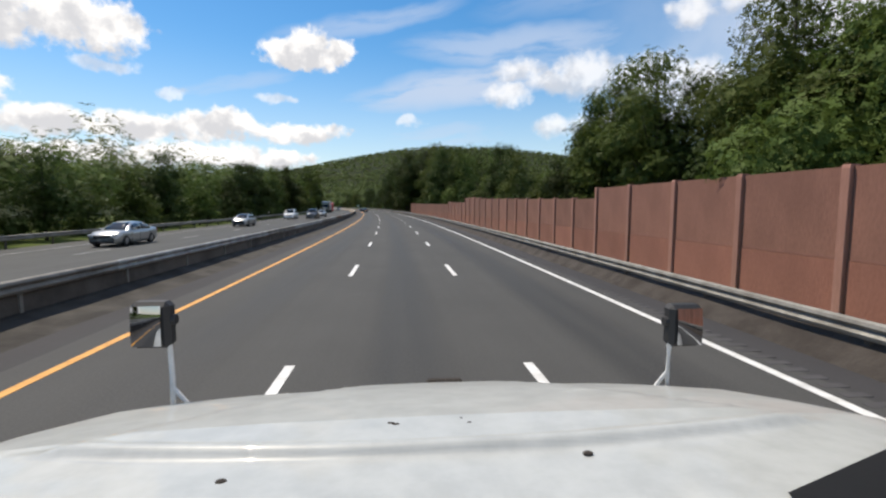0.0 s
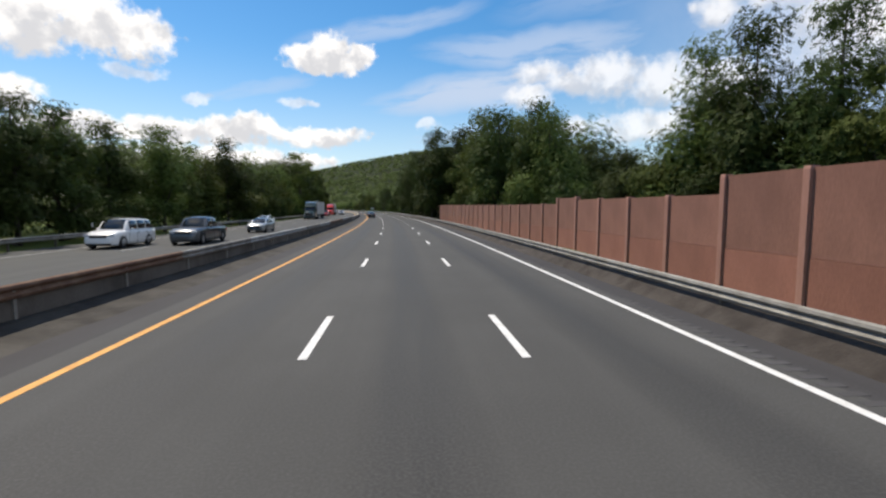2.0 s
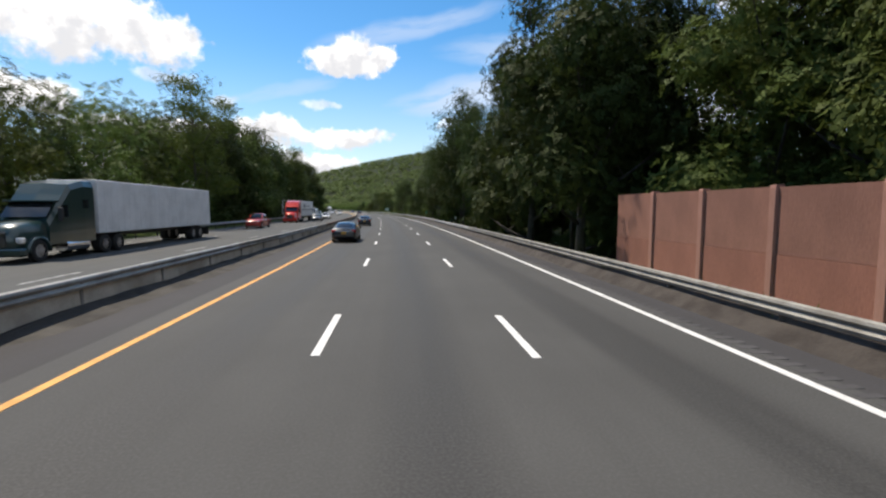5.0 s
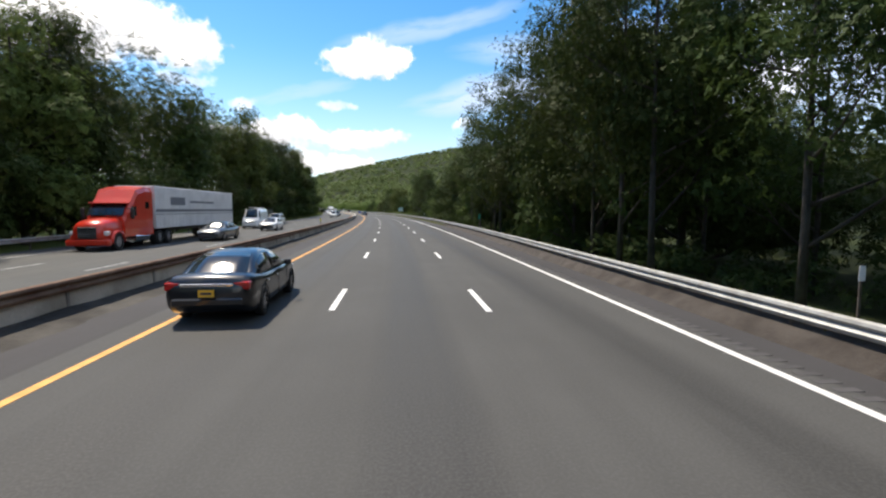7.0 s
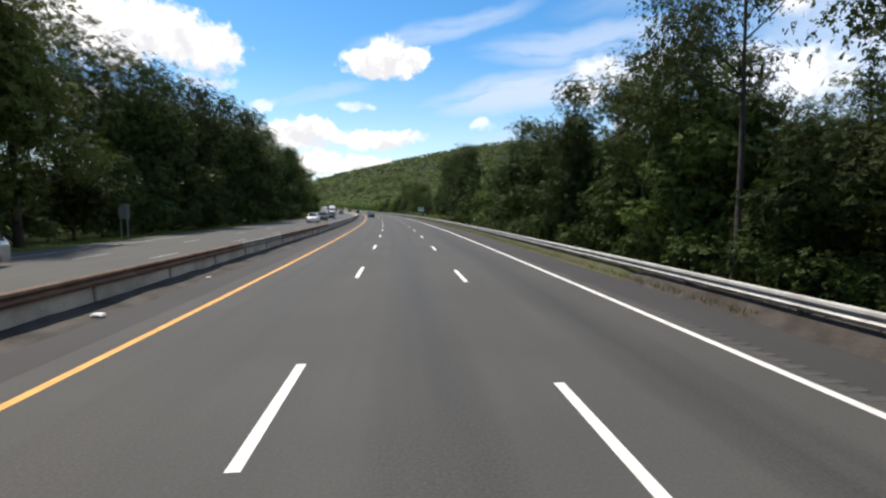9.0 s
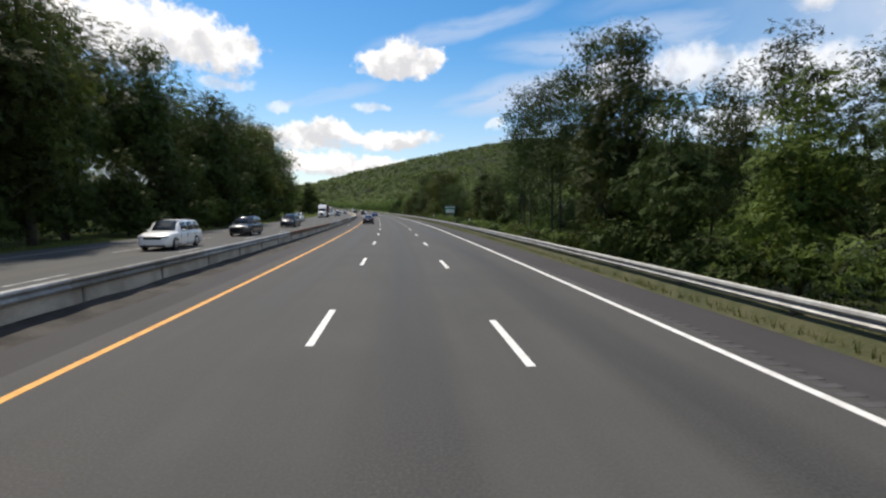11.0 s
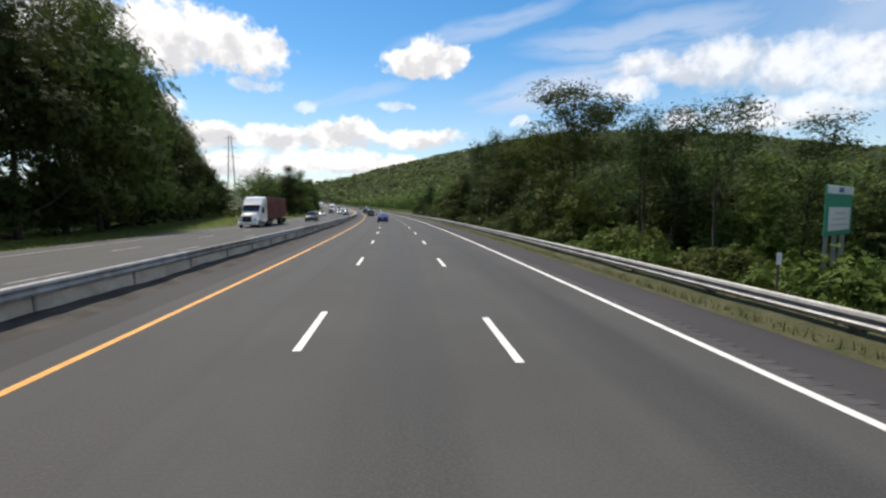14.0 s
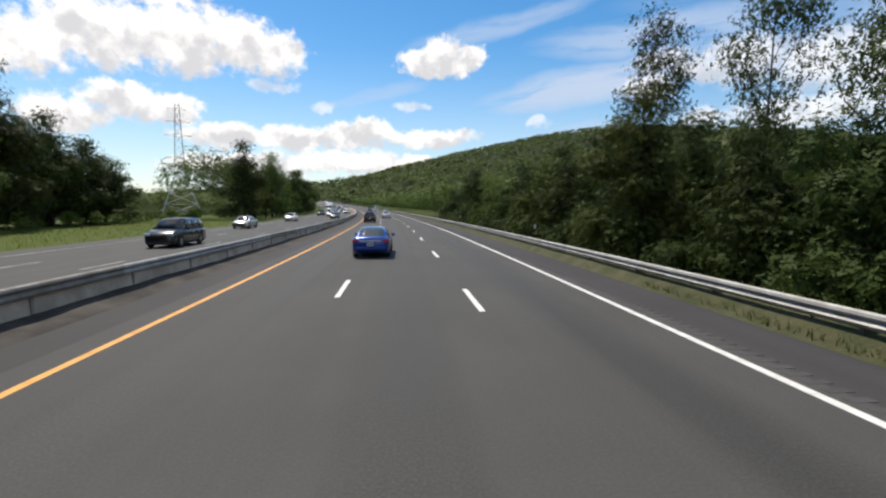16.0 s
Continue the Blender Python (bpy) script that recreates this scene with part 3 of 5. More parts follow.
# ---------------------------------------------------------------- trees
def leaves(me_name, lobes, count, size, seed, flat=0.35, clump=0.0, ragged=0.35):
    """A crown: many small folded leaf sprays scattered through overlapping lobes (centre, radii)."""
    g = np.random.default_rng(seed)
    vols = np.array([a * b * c for _, (a, b, c) in lobes]) ** 0.67
    pick = g.choice(len(lobes), count, p=vols / vols.sum())
    d = g.normal(size=(count, 3))
    d /= np.linalg.norm(d, axis=1)[:, None]
    rad = g.uniform(0.12, 1.08, count) ** 0.65
    # ragged shell
    rag = np.array([noise.noise(Vector(v) * 2.3 + Vector((p * 3.1, seed, 0))) for v, p in zip(d, pick)])
    rad = rad * (1 + ragged * rag)
    C = np.array([c for c, _ in lobes])[pick]
    Rr = np.array([r for _, r in lobes])[pick]
    pos = C + d * Rr * rad[:, None]
    if clump:
        # twigs: the sprays gather in small tufts with air between them
        tufts = max(12, count // 26)
        home = g.integers(0, tufts, count)
        pos = pos[home] + g.normal(size=(count, 3)) * np.array([clump, clump, clump * 0.6])
        d = d[home]
    nrm = d * (1 - flat) + g.normal(size=(count, 3)) * 0.30 + np.array([0, 0, flat])
    nrm /= np.linalg.norm(nrm, axis=1)[:, None]
    ref = g.normal(size=(count, 3))
    u = np.cross(nrm, ref)
    u /= np.linalg.norm(u, axis=1)[:, None]
    v = np.cross(nrm, u)
    sz = size * g.uniform(0.55, 1.35, count)[:, None]
    V = np.stack([pos - u * sz * 0.55 - v * sz * 0.3, pos + u * sz * 0.55 - v * sz * 0.25, pos + v * sz * 0.6 - nrm * sz * 0.1], axis=1).reshape(-1, 3)
    tri = np.arange(count * 3).reshape(-1, 3)
    me = bpy.data.meshes.new(me_name)
    me.from_pydata(V.tolist(), [], tri.tolist())
    me.update()
    return me


def limbs(me_name, height, spread, seed, trunk_r=0.22, bare=0.3, n_limbs=9, lean=0.0):
    """Tapered trunk with limbs that climb outwards and fork."""
    r = random.Random(seed)
    bm = bmesh.new()
    pts, wob = [], Vector((0, 0, 0))
    for i in range(7):
        k = i / 6
        wob += Vector((r.uniform(-1, 1), r.uniform(-1, 1), 0)) * 0.03 * height / 6
        pts.append(Vector((lean * k * k * height, 0, -0.4 + k * height * 0.86)) + wob)
    tube(bm, pts, [trunk_r * (1.25 if i == 0 else 1 - 0.85 * i / 6) for i in range(7)], 8)
    tips = []
    for i in range(n_limbs):
        k = bare + (0.85 - bare) * i / n_limbs
        f = k * 6
        a = pts[int(f)].lerp(pts[min(6, int(f) + 1)], f - int(f))
        ang = r.uniform(0, 2 * math.pi)
        out = Vector((math.cos(ang), math.sin(ang), 0)) * spread * (1.05 - 0.5 * k) * r.uniform(0.6, 1.0)
        up = height * r.uniform(0.08, 0.2)
        mid = a + out * 0.5 + Vector((0, 0, up * 0.4))
        end = a + out + Vector((0, 0, up))
        r0 = trunk_r * (1 - 0.8 * k) * 0.5
        tube(bm, [a, mid, end], [r0, r0 * 0.65, 0.02], 5)
        fork = mid + Vector((r.uniform(-1, 1), r.uniform(-1, 1), 0.6)).normalized() * spread * 0.45
        tube(bm, [mid, fork], [r0 * 0.5, 0.015], 4)
        tips += [end, fork]
    me = bpy.data.meshes.new(me_name)
    bm.to_mesh(me)
    bm.free()
    for p in me.polygons:
        p.use_smooth = True
    return me, tips, pts


def make_tree(label, height, spread, seed, count, size, material, bare=0.25, lobes_n=14, trunk_r=0.22, lean=0.0, airy=1.0, clump=0.0):
    """Prototype tree of the given height in metres."""
    r = random.Random(seed * 7 + 1)
    wood, tips, pts = limbs("trunk", height, spread, seed, trunk_r, bare, 10, lean)
    lobes = []
    for t in tips[:lobes_n]:
        q = r.uniform(0.30, 0.50) * spread * airy
        lobes.append((tuple(t + Vector((0, 0, q * 0.2))), (q, q, q * 0.8)))
    for i in range(5):
        k = bare + 0.1 + (0.95 - bare) * i / 5
        c = pts[min(6, int(k * 6))]
        q = spread * (0.62 - 0.36 * abs(k - 0.5)) * airy
        lobes.append(((c.x, c.y, height * (0.08 + 0.84 * k)), (q, q, q * 0.75)))
    ob = thing("tree", label, "tree", "roadside trees")
    part_of("trunk", wood, BARK, ob)
    part_of("crown", leaves("crown", lobes, count, size, seed, clump=clump), material, ob)
    return ob


def make_shrub(label, seed, count, material, size=0.25):
    r = random.Random(seed)
    lobes = [((r.uniform(-1.1, 1.1), r.uniform(-1.1, 1.1), r.uniform(0.4, 1.3)), (r.uniform(.5, .9),) * 2 + (r.uniform(.4, .8),)) for _ in range(9)]
    ob = thing("shrub", label, "shrub", "roadside shrubs")
    for i in range(3):
        bm = bmesh.new()
        a = i * 2.1 + r.uniform(-0.5, 0.5)
        tube(bm, [(0.1 * math.cos(a), 0.1 * math.sin(a), -0.3), (0.5 * math.cos(a), 0.5 * math.sin(a), 0.7), (1.0 * math.cos(a), 1.0 * math.sin(a), 1.3)],
             [0.035, 0.025, 0.01], 5)
        part("stem", bm, BARK, ob)
    part_of("foliage", leaves("foliage", lobes, count, size, seed), material, ob)
    return ob


T_BIG = [make_tree("tall broad-leaved tree in full summer leaf", 16, 4.4, 11, 5400, 0.50, LEAF, 0.04),
         make_tree("tall dark green broad-leaved tree", 16, 4.2, 12, 5400, 0.50, LEAF_DARK_SHADED, 0.03),
         make_tree("tall broad-leaved tree with a wide crown", 16, 5.0, 13, 5600, 0.51, LEAF, 0.08)]
T_SMALL = [make_tree("young broad-leaved tree at the wood's edge", 9, 3.2, 21, 3000, 0.42, LEAF, 0.02, trunk_r=0.13),
           make_tree("young dark green tree at the wood's edge", 9, 3.0, 22, 3000, 0.42, LEAF_DARK_SHADED, 0.02, trunk_r=0.13),
           make_tree("pale green young tree at the wood's edge", 9, 3.2, 23, 2900, 0.41, LEAF_LIGHT, 0.02, trunk_r=0.12)]
T_AIRY = [make_tree("slender tree with a sparse airy crown", 17, 3.6, 31, 3700, 0.28, LEAF_DARK_SHADED, 0.46, 20, 0.15, airy=0.9, clump=0.5),
          make_tree("tall thin tree with open branches", 17, 3.0, 32, 4600, 0.28, LEAF_DARK_SHADED, 0.28, 20, 0.14, 0.05, airy=0.9, clump=0.5)]
T_PALE = make_tree("tall pale green tree with a thin open crown", 20, 4.6, 41, 5200, 0.35, LEAF_LIGHT, 0.12, 20, 0.2, airy=0.85, clump=0.5)
T_HERO = make_tree("tall spreading tree with a loose rounded crown", 19.5, 6.0, 45, 8400, 0.34, LEAF, 0.44, 20, 0.17, airy=0.95, clump=0.46)
T_LOOSE = make_tree("tall loose-crowned dark tree at the wood's edge", 19.5, 5.2, 46, 7600, 0.35, LEAF_DARK_SHADED, 0.12, 20, 0.16, airy=0.95, clump=0.5)
SHRUBS = [make_shrub("low leafy shrub behind the guard rail", 51, 1200, LEAF), make_shrub("pale leafy shrub behind the guard rail", 52, 1200, LEAF_LIGHT),
          make_shrub("dark leafy shrub at the wood's edge", 53, 1200, LEAF_DARK_SHADED)]
USED = set()


def stand(s, n):
    p = P(s, n)
    return p.x, p.y, land(p.x, p.y)


def plant(proto, s, n, height=None, natural=16.0, wide=1.0, turn=0.0):
    """Stands a tree on the ground at (s, n)."""
    k = (height / natural) if height else 1.0
    at = Matrix.Translation(stand(s, n)) @ pose(0, 0, 0, 0, 0, turn) @ Matrix.Diagonal((k ** 0.7 * wide, k ** 0.7 * wide, k, 1))
    if proto.name not in USED:
        USED.add(proto.name)
        proto.matrix_world = at
        return proto
    return copy_thing(proto, at @ Matrix.Diagonal((*(1 / c for c in proto.scale), 1)))


def leaf_mass(name, label, category, clumps, material, seed, up=0.3):
    """Leaf sprays scattered through many ellipsoids (x, y, z, radius, half height, sprays, spray size), as one mesh."""
    g = np.random.default_rng(seed)
    A = np.array(clumps, float)
    rep = A[:, 5].astype(int)
    B = np.repeat(A, rep, axis=0)
    count = len(B)
    d = g.normal(size=(count, 3))
    d /= np.linalg.norm(d, axis=1)[:, None]
    d[:, 2] = np.where(d[:, 2] < -0.3, -d[:, 2], d[:, 2])
    rad = g.uniform(0.45, 1.08, count)[:, None] ** 0.6
    pos = B[:, :3] + d * rad * np.stack([B[:, 3], B[:, 3], B[:, 4]], axis=1)
    nrm = d * 0.7 + g.normal(size=(count, 3)) * 0.3 + np.array([0, 0, up])
    nrm /= np.linalg.norm(nrm, axis=1)[:, None]
    u = np.cross(nrm, g.normal(size=(count, 3)))
    u /= np.linalg.norm(u, axis=1)[:, None]
    v = np.cross(nrm, u)
    sz = (B[:, 6] * g.uniform(0.6, 1.4, count))[:, None]
    V = np.stack([pos - u * sz * 0.55 - v * sz * 0.3, pos + u * sz * 0.55 - v * sz * 0.25, pos + v * sz * 0.6 - nrm * sz * 0.1], axis=1).reshape(-1, 3)
    tri = np.arange(count * 3).reshape(-1, 3)
    me = bpy.data.meshes.new(name)
    me.from_pydata(V.tolist(), [], tri.tolist())
    return tagged(part_of(name, me, material), label, category, kind="stuff")


rt = random.Random(77)
# heights of the wood's skyline along the right-hand side and the left
RIGHT_H = [(-30, 17), (20, 17.5), (45, 16.5), (48, 8), (60, 10), (70, 12), (80, 13), (87, 14), (93, 11), (99, 9), (110, 9.5), (118, 12), (126, 18.5), (140, 25), (155, 28.5), (185, 27.5), (222, 26), (240, 27),
           (256, 26), (261, 20), (266, 14), (273, 11), (280, 13.5), (285, 17), (290, 17.5), (300, 15.5), (330, 14), (346, 14)]
RIGHT_LATE = [(384, 7), (394, 9.5), (404, 9.5), (420, 8.5), (436, 8.5), (443, 9.5), (450, 9.5), (465, 9.5), (485, 11.5), (500, 12.5), (530, 11.5), (620, 10.5), (800, 9)]
LEFT_H = [(-30, 10), (35, 9.5), (60, 10), (90, 11.5), (120, 14), (160, 16), (200, 18), (232, 20), (258, 23), (300, 23), (330, 23), (360, 24), (400, 23.5), (436, 24), (447, 23.5)]
LEFT_LATE = [(545, 12), (560, 19), (600, 20), (700, 16), (800, 13)]
deep_light, deep_dark = [], []


def wood(side, s0, s1, heights, first, rows, gap, front=2, dark=0.33, jitter=(0.74, 1.06), loose=0.0, deep=1.0, young=0.5):
    """Rows of single trees at the edge; deeper rows join the mass of the wood. dark: share with the darker leaves."""
    for row in range(rows):
        s = s0 + rt.uniform(0, gap)
        while s < s1:
            n = side * (first + row * 4.6 + rt.uniform(-1.2, 1.2))
            h = lerp(heights, s) * rt.uniform(*jitter)
            if row >= front:
                h *= deep
                x, y, z = stand(s, n)
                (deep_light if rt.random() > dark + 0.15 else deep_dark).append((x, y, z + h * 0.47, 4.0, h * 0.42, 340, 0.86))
            elif h < 10 or (row == 0 and rt.random() < young):
                plant(T_SMALL[1] if rt.random() < dark else rt.choice(T_SMALL), s, n, min(h, 10.5) * rt.uniform(0.7, 1.0), 9, 1.0, rt.uniform(0, 360))
            elif rt.random() < loose:
                plant(T_LOOSE, s, n, h, 19.5, 0.85, rt.uniform(0, 360))
            else:
                plant(T_BIG[1] if rt.random() < dark else rt.choice(T_BIG), s, n, h, 16, 1.0, rt.uniform(0, 360))
            s += gap * rt.uniform(0.75, 1.3) * (1.0 if row < front else 1.15)


wood(1, -25, 178, RIGHT_H, 18.6, 5, 5.8)
# high dark shares here put the wood's shade into its leaf colour
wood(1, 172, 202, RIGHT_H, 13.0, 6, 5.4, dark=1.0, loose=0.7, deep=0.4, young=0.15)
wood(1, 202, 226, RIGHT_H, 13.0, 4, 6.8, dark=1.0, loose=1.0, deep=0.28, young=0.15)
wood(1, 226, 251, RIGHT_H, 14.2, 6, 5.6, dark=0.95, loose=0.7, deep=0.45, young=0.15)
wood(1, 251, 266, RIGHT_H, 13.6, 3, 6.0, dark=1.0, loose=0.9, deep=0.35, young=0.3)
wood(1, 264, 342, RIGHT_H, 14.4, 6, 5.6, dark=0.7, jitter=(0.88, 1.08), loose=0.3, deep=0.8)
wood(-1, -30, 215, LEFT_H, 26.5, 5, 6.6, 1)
# the backlit left-hand wood gets its shade from darker leaves too
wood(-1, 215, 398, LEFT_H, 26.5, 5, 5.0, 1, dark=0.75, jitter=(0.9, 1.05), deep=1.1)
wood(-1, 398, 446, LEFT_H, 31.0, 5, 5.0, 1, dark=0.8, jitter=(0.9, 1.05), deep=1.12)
wood(1, 428, 510, RIGHT_LATE, 14.0, 4, 6.0, dark=0.45)
wood(1, 510, 560, RIGHT_LATE, 14.0, 4, 6.0, 1, dark=0.0)
wood(1, 384, 430, RIGHT_LATE, 19.0, 4, 6.0)
wood(1, 560, 900, RIGHT_LATE, 13.5, 3, 9.0, 0, dark=-0.15)
wood(-1, 552, 700, LEFT_LATE, 29.0, 4, 8.0, 1)
wood(-1, 700, 1000, LEFT_LATE, 28.0, 3, 11.0, 0)
# the left-hand wood draws back from the road before it ends
for row in range(4):
    for s in np.arange(447, 530, 6.5):
        h = lerp([(447, 29), (465, 33), (485, 32), (505, 23), (530, 16)], s) * rt.uniform(0.8, 1.05)
        n = -31 - (s - 447) * 0.20 - row * 5 + rt.uniform(-1, 1)
        if row < 1:
            plant(rt.choice(T_BIG), s + rt.uniform(-2, 2), n, h, 16, 1.0, rt.uniform(0, 360))
        else:
            x, y, z = stand(s, n)
            deep_dark.append((x, y, z + h * 0.56, 3.6, h * 0.46, 340, 0.84))
# a last dark clump beyond its end
for s, n, h in ((533, -46, 15), (538, -48, 14.5), (541, -45.5, 12), (546, -50, 13.5), (536, -53, 15), (530, -49, 15.5), (527, -47.5, 14)):
    plant(T_BIG[1], s, n, h, 16, 1.15, s * 31)
# slender trees standing free by the rail, with light between them
for s, n, h, k in ((345, 14, 17, 0), (351, 12.6, 15, 1), (355, 15, 17, 0), (359.5, 12.8, 16.5, 1), (363, 14.6, 18, 0), (366.8, 14.8, 14.5, 1), (267, 12.6, 20, 1), (273.5, 12.8, 20, 0), (278.5, 13.4, 17, 1), (348.2, 14.2, 18, 1), (413, 18, 7.5, 0), (417, 17, 8.5, 1), (421, 16, 10, 0), (425.5, 16.5, 11, 1), (430, 17, 10.5, 0),
                   (475.5, 16, 16.5, 1), (484.5, 16, 17.5, 0), (492, 17, 10.5, 1), (469.3, 16, 17, 0), (458, 15, 14, 1), (426, 15, 10.5, 0), (395, 19, 11, 1)):
    plant(T_AIRY[k], s, n, h, 17, 0.75 if s > 469 else 0.85 if s < 372 else 1.0, rt.uniform(0, 360))
for s, n, h, k in ((44.5, 20, 17, 1), (47, 21, 17, 1), (39, 20, 18, 0), (118.5, 20.5, 19.5, 2), (122.5, 20, 22, 1), (127, 21, 19.5, 0), (342.5, 14.4, 17, 1), (401.5, 18, 12.5, 1), (397.5, 19, 12, 1), (87, 20, 17, 0), (55.5, 20, 11, 1), (74, 20.5, 13.8, 0), (82.5, 20, 17, 1), (78, 20.5, 16, 1)):
    plant(T_BIG[k], s, n, h, 16, 0.85, rt.uniform(0, 360))
for s, n, h in ((346, 17.5, 7.5), (350, 16.8, 7), (354.5, 17.6, 6.5), (360, 18, 6)):
    plant(T_SMALL[1], s, n, h, 9, 1.0, s * 53)
plant(T_HERO, 282.5, 13.6, 13.5, 19.5, 0.9, 120)
plant(T_HERO, 440.6, 16.4, 16.4, 19.5, 1.05, 40)
for s, n, h in ((448, 17.5, 13), (452, 16.5, 13.5), (456.5, 17, 14.5), (460.5, 16.5, 13.5), (465, 17.5, 14)):
    plant(T_HERO, s, n, h, 19.5, 0.9, s * 37)
plant(T_HERO, 24, -27, 9.5, 19.5, 1.0, 80)
plant(T_HERO, 31, -28, 9, 19.5, 1.0, 200)
plant(T_SMALL[2], 458, 12.2, 3.4, 9, 0.9, 10)
for s, n, h in ((207, -25.8, 22), (213, -26.5, 23)):
    plant(T_PALE, s, n, h, 20, 1.0, s)
for s in np.arange(346, 470, 4.2):
    plant(rt.choice(SHRUBS), s + rt.uniform(-1, 1), right_edge(s) + rt.uniform(2.6, 5.5), rt.uniform(1.2, 2.2), 2.0, rt.uniform(0.9, 1.3), rt.uniform(0, 360))
for s in np.arange(40, 168, 5.5):
    plant(rt.choice(SHRUBS), s + rt.uniform(-1, 1), 14.9 + rt.uniform(0, 1.0), rt.uniform(3.2, 4.6), 2.0, 0.62, rt.uniform(0, 360))

# undergrowth that closes the woods down to the ground; low_dark has their shade in its leaf colour
low_dark, low_light = [], []


def undergrowth(s0, s1, n0, n1, h0, h1, count, store, size=0.34):
    for _ in range(count):
        s, n, h = rt.uniform(s0, s1), rt.uniform(n0, n1), rt.uniform(h0, h1)
        x, y, z = stand(s, n)
        store.append((x, y, z + h * 0.42, rt.uniform(0.8, 1.5), h * 0.62, 110, size * 0.88))


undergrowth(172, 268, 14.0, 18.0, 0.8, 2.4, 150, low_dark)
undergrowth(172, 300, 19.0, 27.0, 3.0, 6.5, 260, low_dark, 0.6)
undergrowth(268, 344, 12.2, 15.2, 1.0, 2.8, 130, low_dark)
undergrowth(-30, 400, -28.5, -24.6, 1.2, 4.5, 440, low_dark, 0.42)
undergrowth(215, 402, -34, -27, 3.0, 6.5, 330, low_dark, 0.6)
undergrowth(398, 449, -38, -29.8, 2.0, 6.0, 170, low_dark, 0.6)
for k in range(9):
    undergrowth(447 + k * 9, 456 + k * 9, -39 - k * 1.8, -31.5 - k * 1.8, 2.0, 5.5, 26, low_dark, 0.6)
undergrowth(344, 432, 10.5, 17, 0.6, 1.6, 190, low_light)
undergrowth(360, 432, 17, 45, 1.5, 4.0, 260, low_light, 0.5)
undergrowth(428, 560, 10.8, 14, 0.8, 3.2, 170, low_dark)
undergrowth(450, 560, -50, -40, 0.8, 2.6, 70, low_light, 0.42)
undergrowth(540, 620, -52, -36, 0.8, 3.0, 70, low_light, 0.5)
leaf_mass("undergrowth", "undergrowth at the wood's edge, shade put into its leaf colour", "undergrowth", low_dark, LEAF_DARK_SHADED, 5)
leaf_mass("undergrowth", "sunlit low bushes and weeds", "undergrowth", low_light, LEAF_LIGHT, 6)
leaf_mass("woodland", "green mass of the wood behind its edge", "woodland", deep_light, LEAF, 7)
leaf_mass("woodland", "dark mass of the wood behind its edge, partly painted shade", "woodland", deep_dark, LEAF_DARK_SHADED, 8)

# the wooded ridge and the woods between it and the road
far, middle = [], []
g = random.Random(9)


def far_trees(count, d0, d1, power, sprays, size, store):
    made = 0
    while made < count:
        bear = radians(g.uniform(-52, 60))
        d = d0 + (d1 - d0) * g.random() ** power
        x, y = HUB.x + d * math.sin(bear), HUB.y + d * math.cos(bear)
        n = math.hypot(x + R_ARC, y) - R_ARC
        if abs(math.degrees(bear) - SWATH) < 0.4 and d > 1250:
            continue
        if -34 < n < 26 or (-80 < n < 0 and d < 280) or (0 < n < 40 and d < 120):
            continue
        h = g.uniform(7, 12.5) * (0.75 + 0.25 * smooth01(d / 500))
        store.append((x, y, land(x, y) + h * 0.35, 3.2 + 3.6 * smooth01(d / 1000), h * 0.6, sprays, size))
        made += 1


far_trees(2400, 70, 480, 0.9, 70, 1.5, middle)
far_trees(3400, 400, 1000, 0.9, 36, 2.7, far)
far_trees(4800, 900, 2150, 0.85, 20, 4.5, far)
# the woods go on away from the road
for _ in range(900):
    s, n = g.uniform(-60, 450), g.uniform(40, 110)
    if g.random() < 0.5:
        n = -n
    if n > 0 and s > 330:
        continue
    x, y, z = stand(s, n)
    h = g.uniform(12, 18)
    middle.append((x, y, z + h * 0.5, 5.0, h * 0.5, 110, 1.0))
leaf_mass("far_woods", "continuous woods covering the far ridge", "woodland", far, WOODS, 9, 0.9)
leaf_mass("woodland", "sunlit woods set back from the road", "woodland", middle, WOODS_NEAR, 10, 0.6)

# the strip on which the right-hand rail stands
STRIP = [(-0.42, -0.02), (-0.28, 0.06), (-0.08, 0.22), (0.2, 0.36), (0.6, 0.42), (1.3, 0.20), (2.0, -0.10), (3.0, -0.5)]
bank("verge_1", STRIP, -50, 274, DIRT, "dark bare soil under the guard rail", "verge", right_edge)
bank("verge_2", STRIP, 270, 660, DRY_VERGE, "dry weedy verge under the guard rail", "verge", right_edge)

# weeds along the rails and the grass verge on the far side
def blades(name, label, areas, material, seed, tall):
    r = np.random.default_rng(seed)
    V, F = [], []
    for s0, s1, n0, n1, count in areas:
        for s, n in zip(r.uniform(s0, s1, count), r.uniform(n0, n1, count)):
            if n > 0:
                n += right_edge(s) - 8.1
            x, y, z = stand(s, n)
            z = max(z, 0.26 if n > right_edge(s) + 0.15 else 0.06) if n > 0 else z
            a, h, wd = r.uniform(0, 6.28), tall * r.uniform(0.5, 1.4), tall * 0.11
            dx, dy, lx, ly = math.cos(a) * wd, math.sin(a) * wd, r.normal() * 0.3 * h, r.normal() * 0.3 * h
            i = len(V)
            V += [(x - dx, y - dy, z - 0.05), (x + dx, y + dy, z - 0.05), (x + lx + dx * 0.2, y + ly + dy * 0.2, z + h)]
            F.append((i, i + 1, i + 2))
    me = bpy.data.meshes.new(name)
    me.from_pydata(V, [], F)
    return tagged(part_of(name, me, material), label, "grass", kind="stuff")


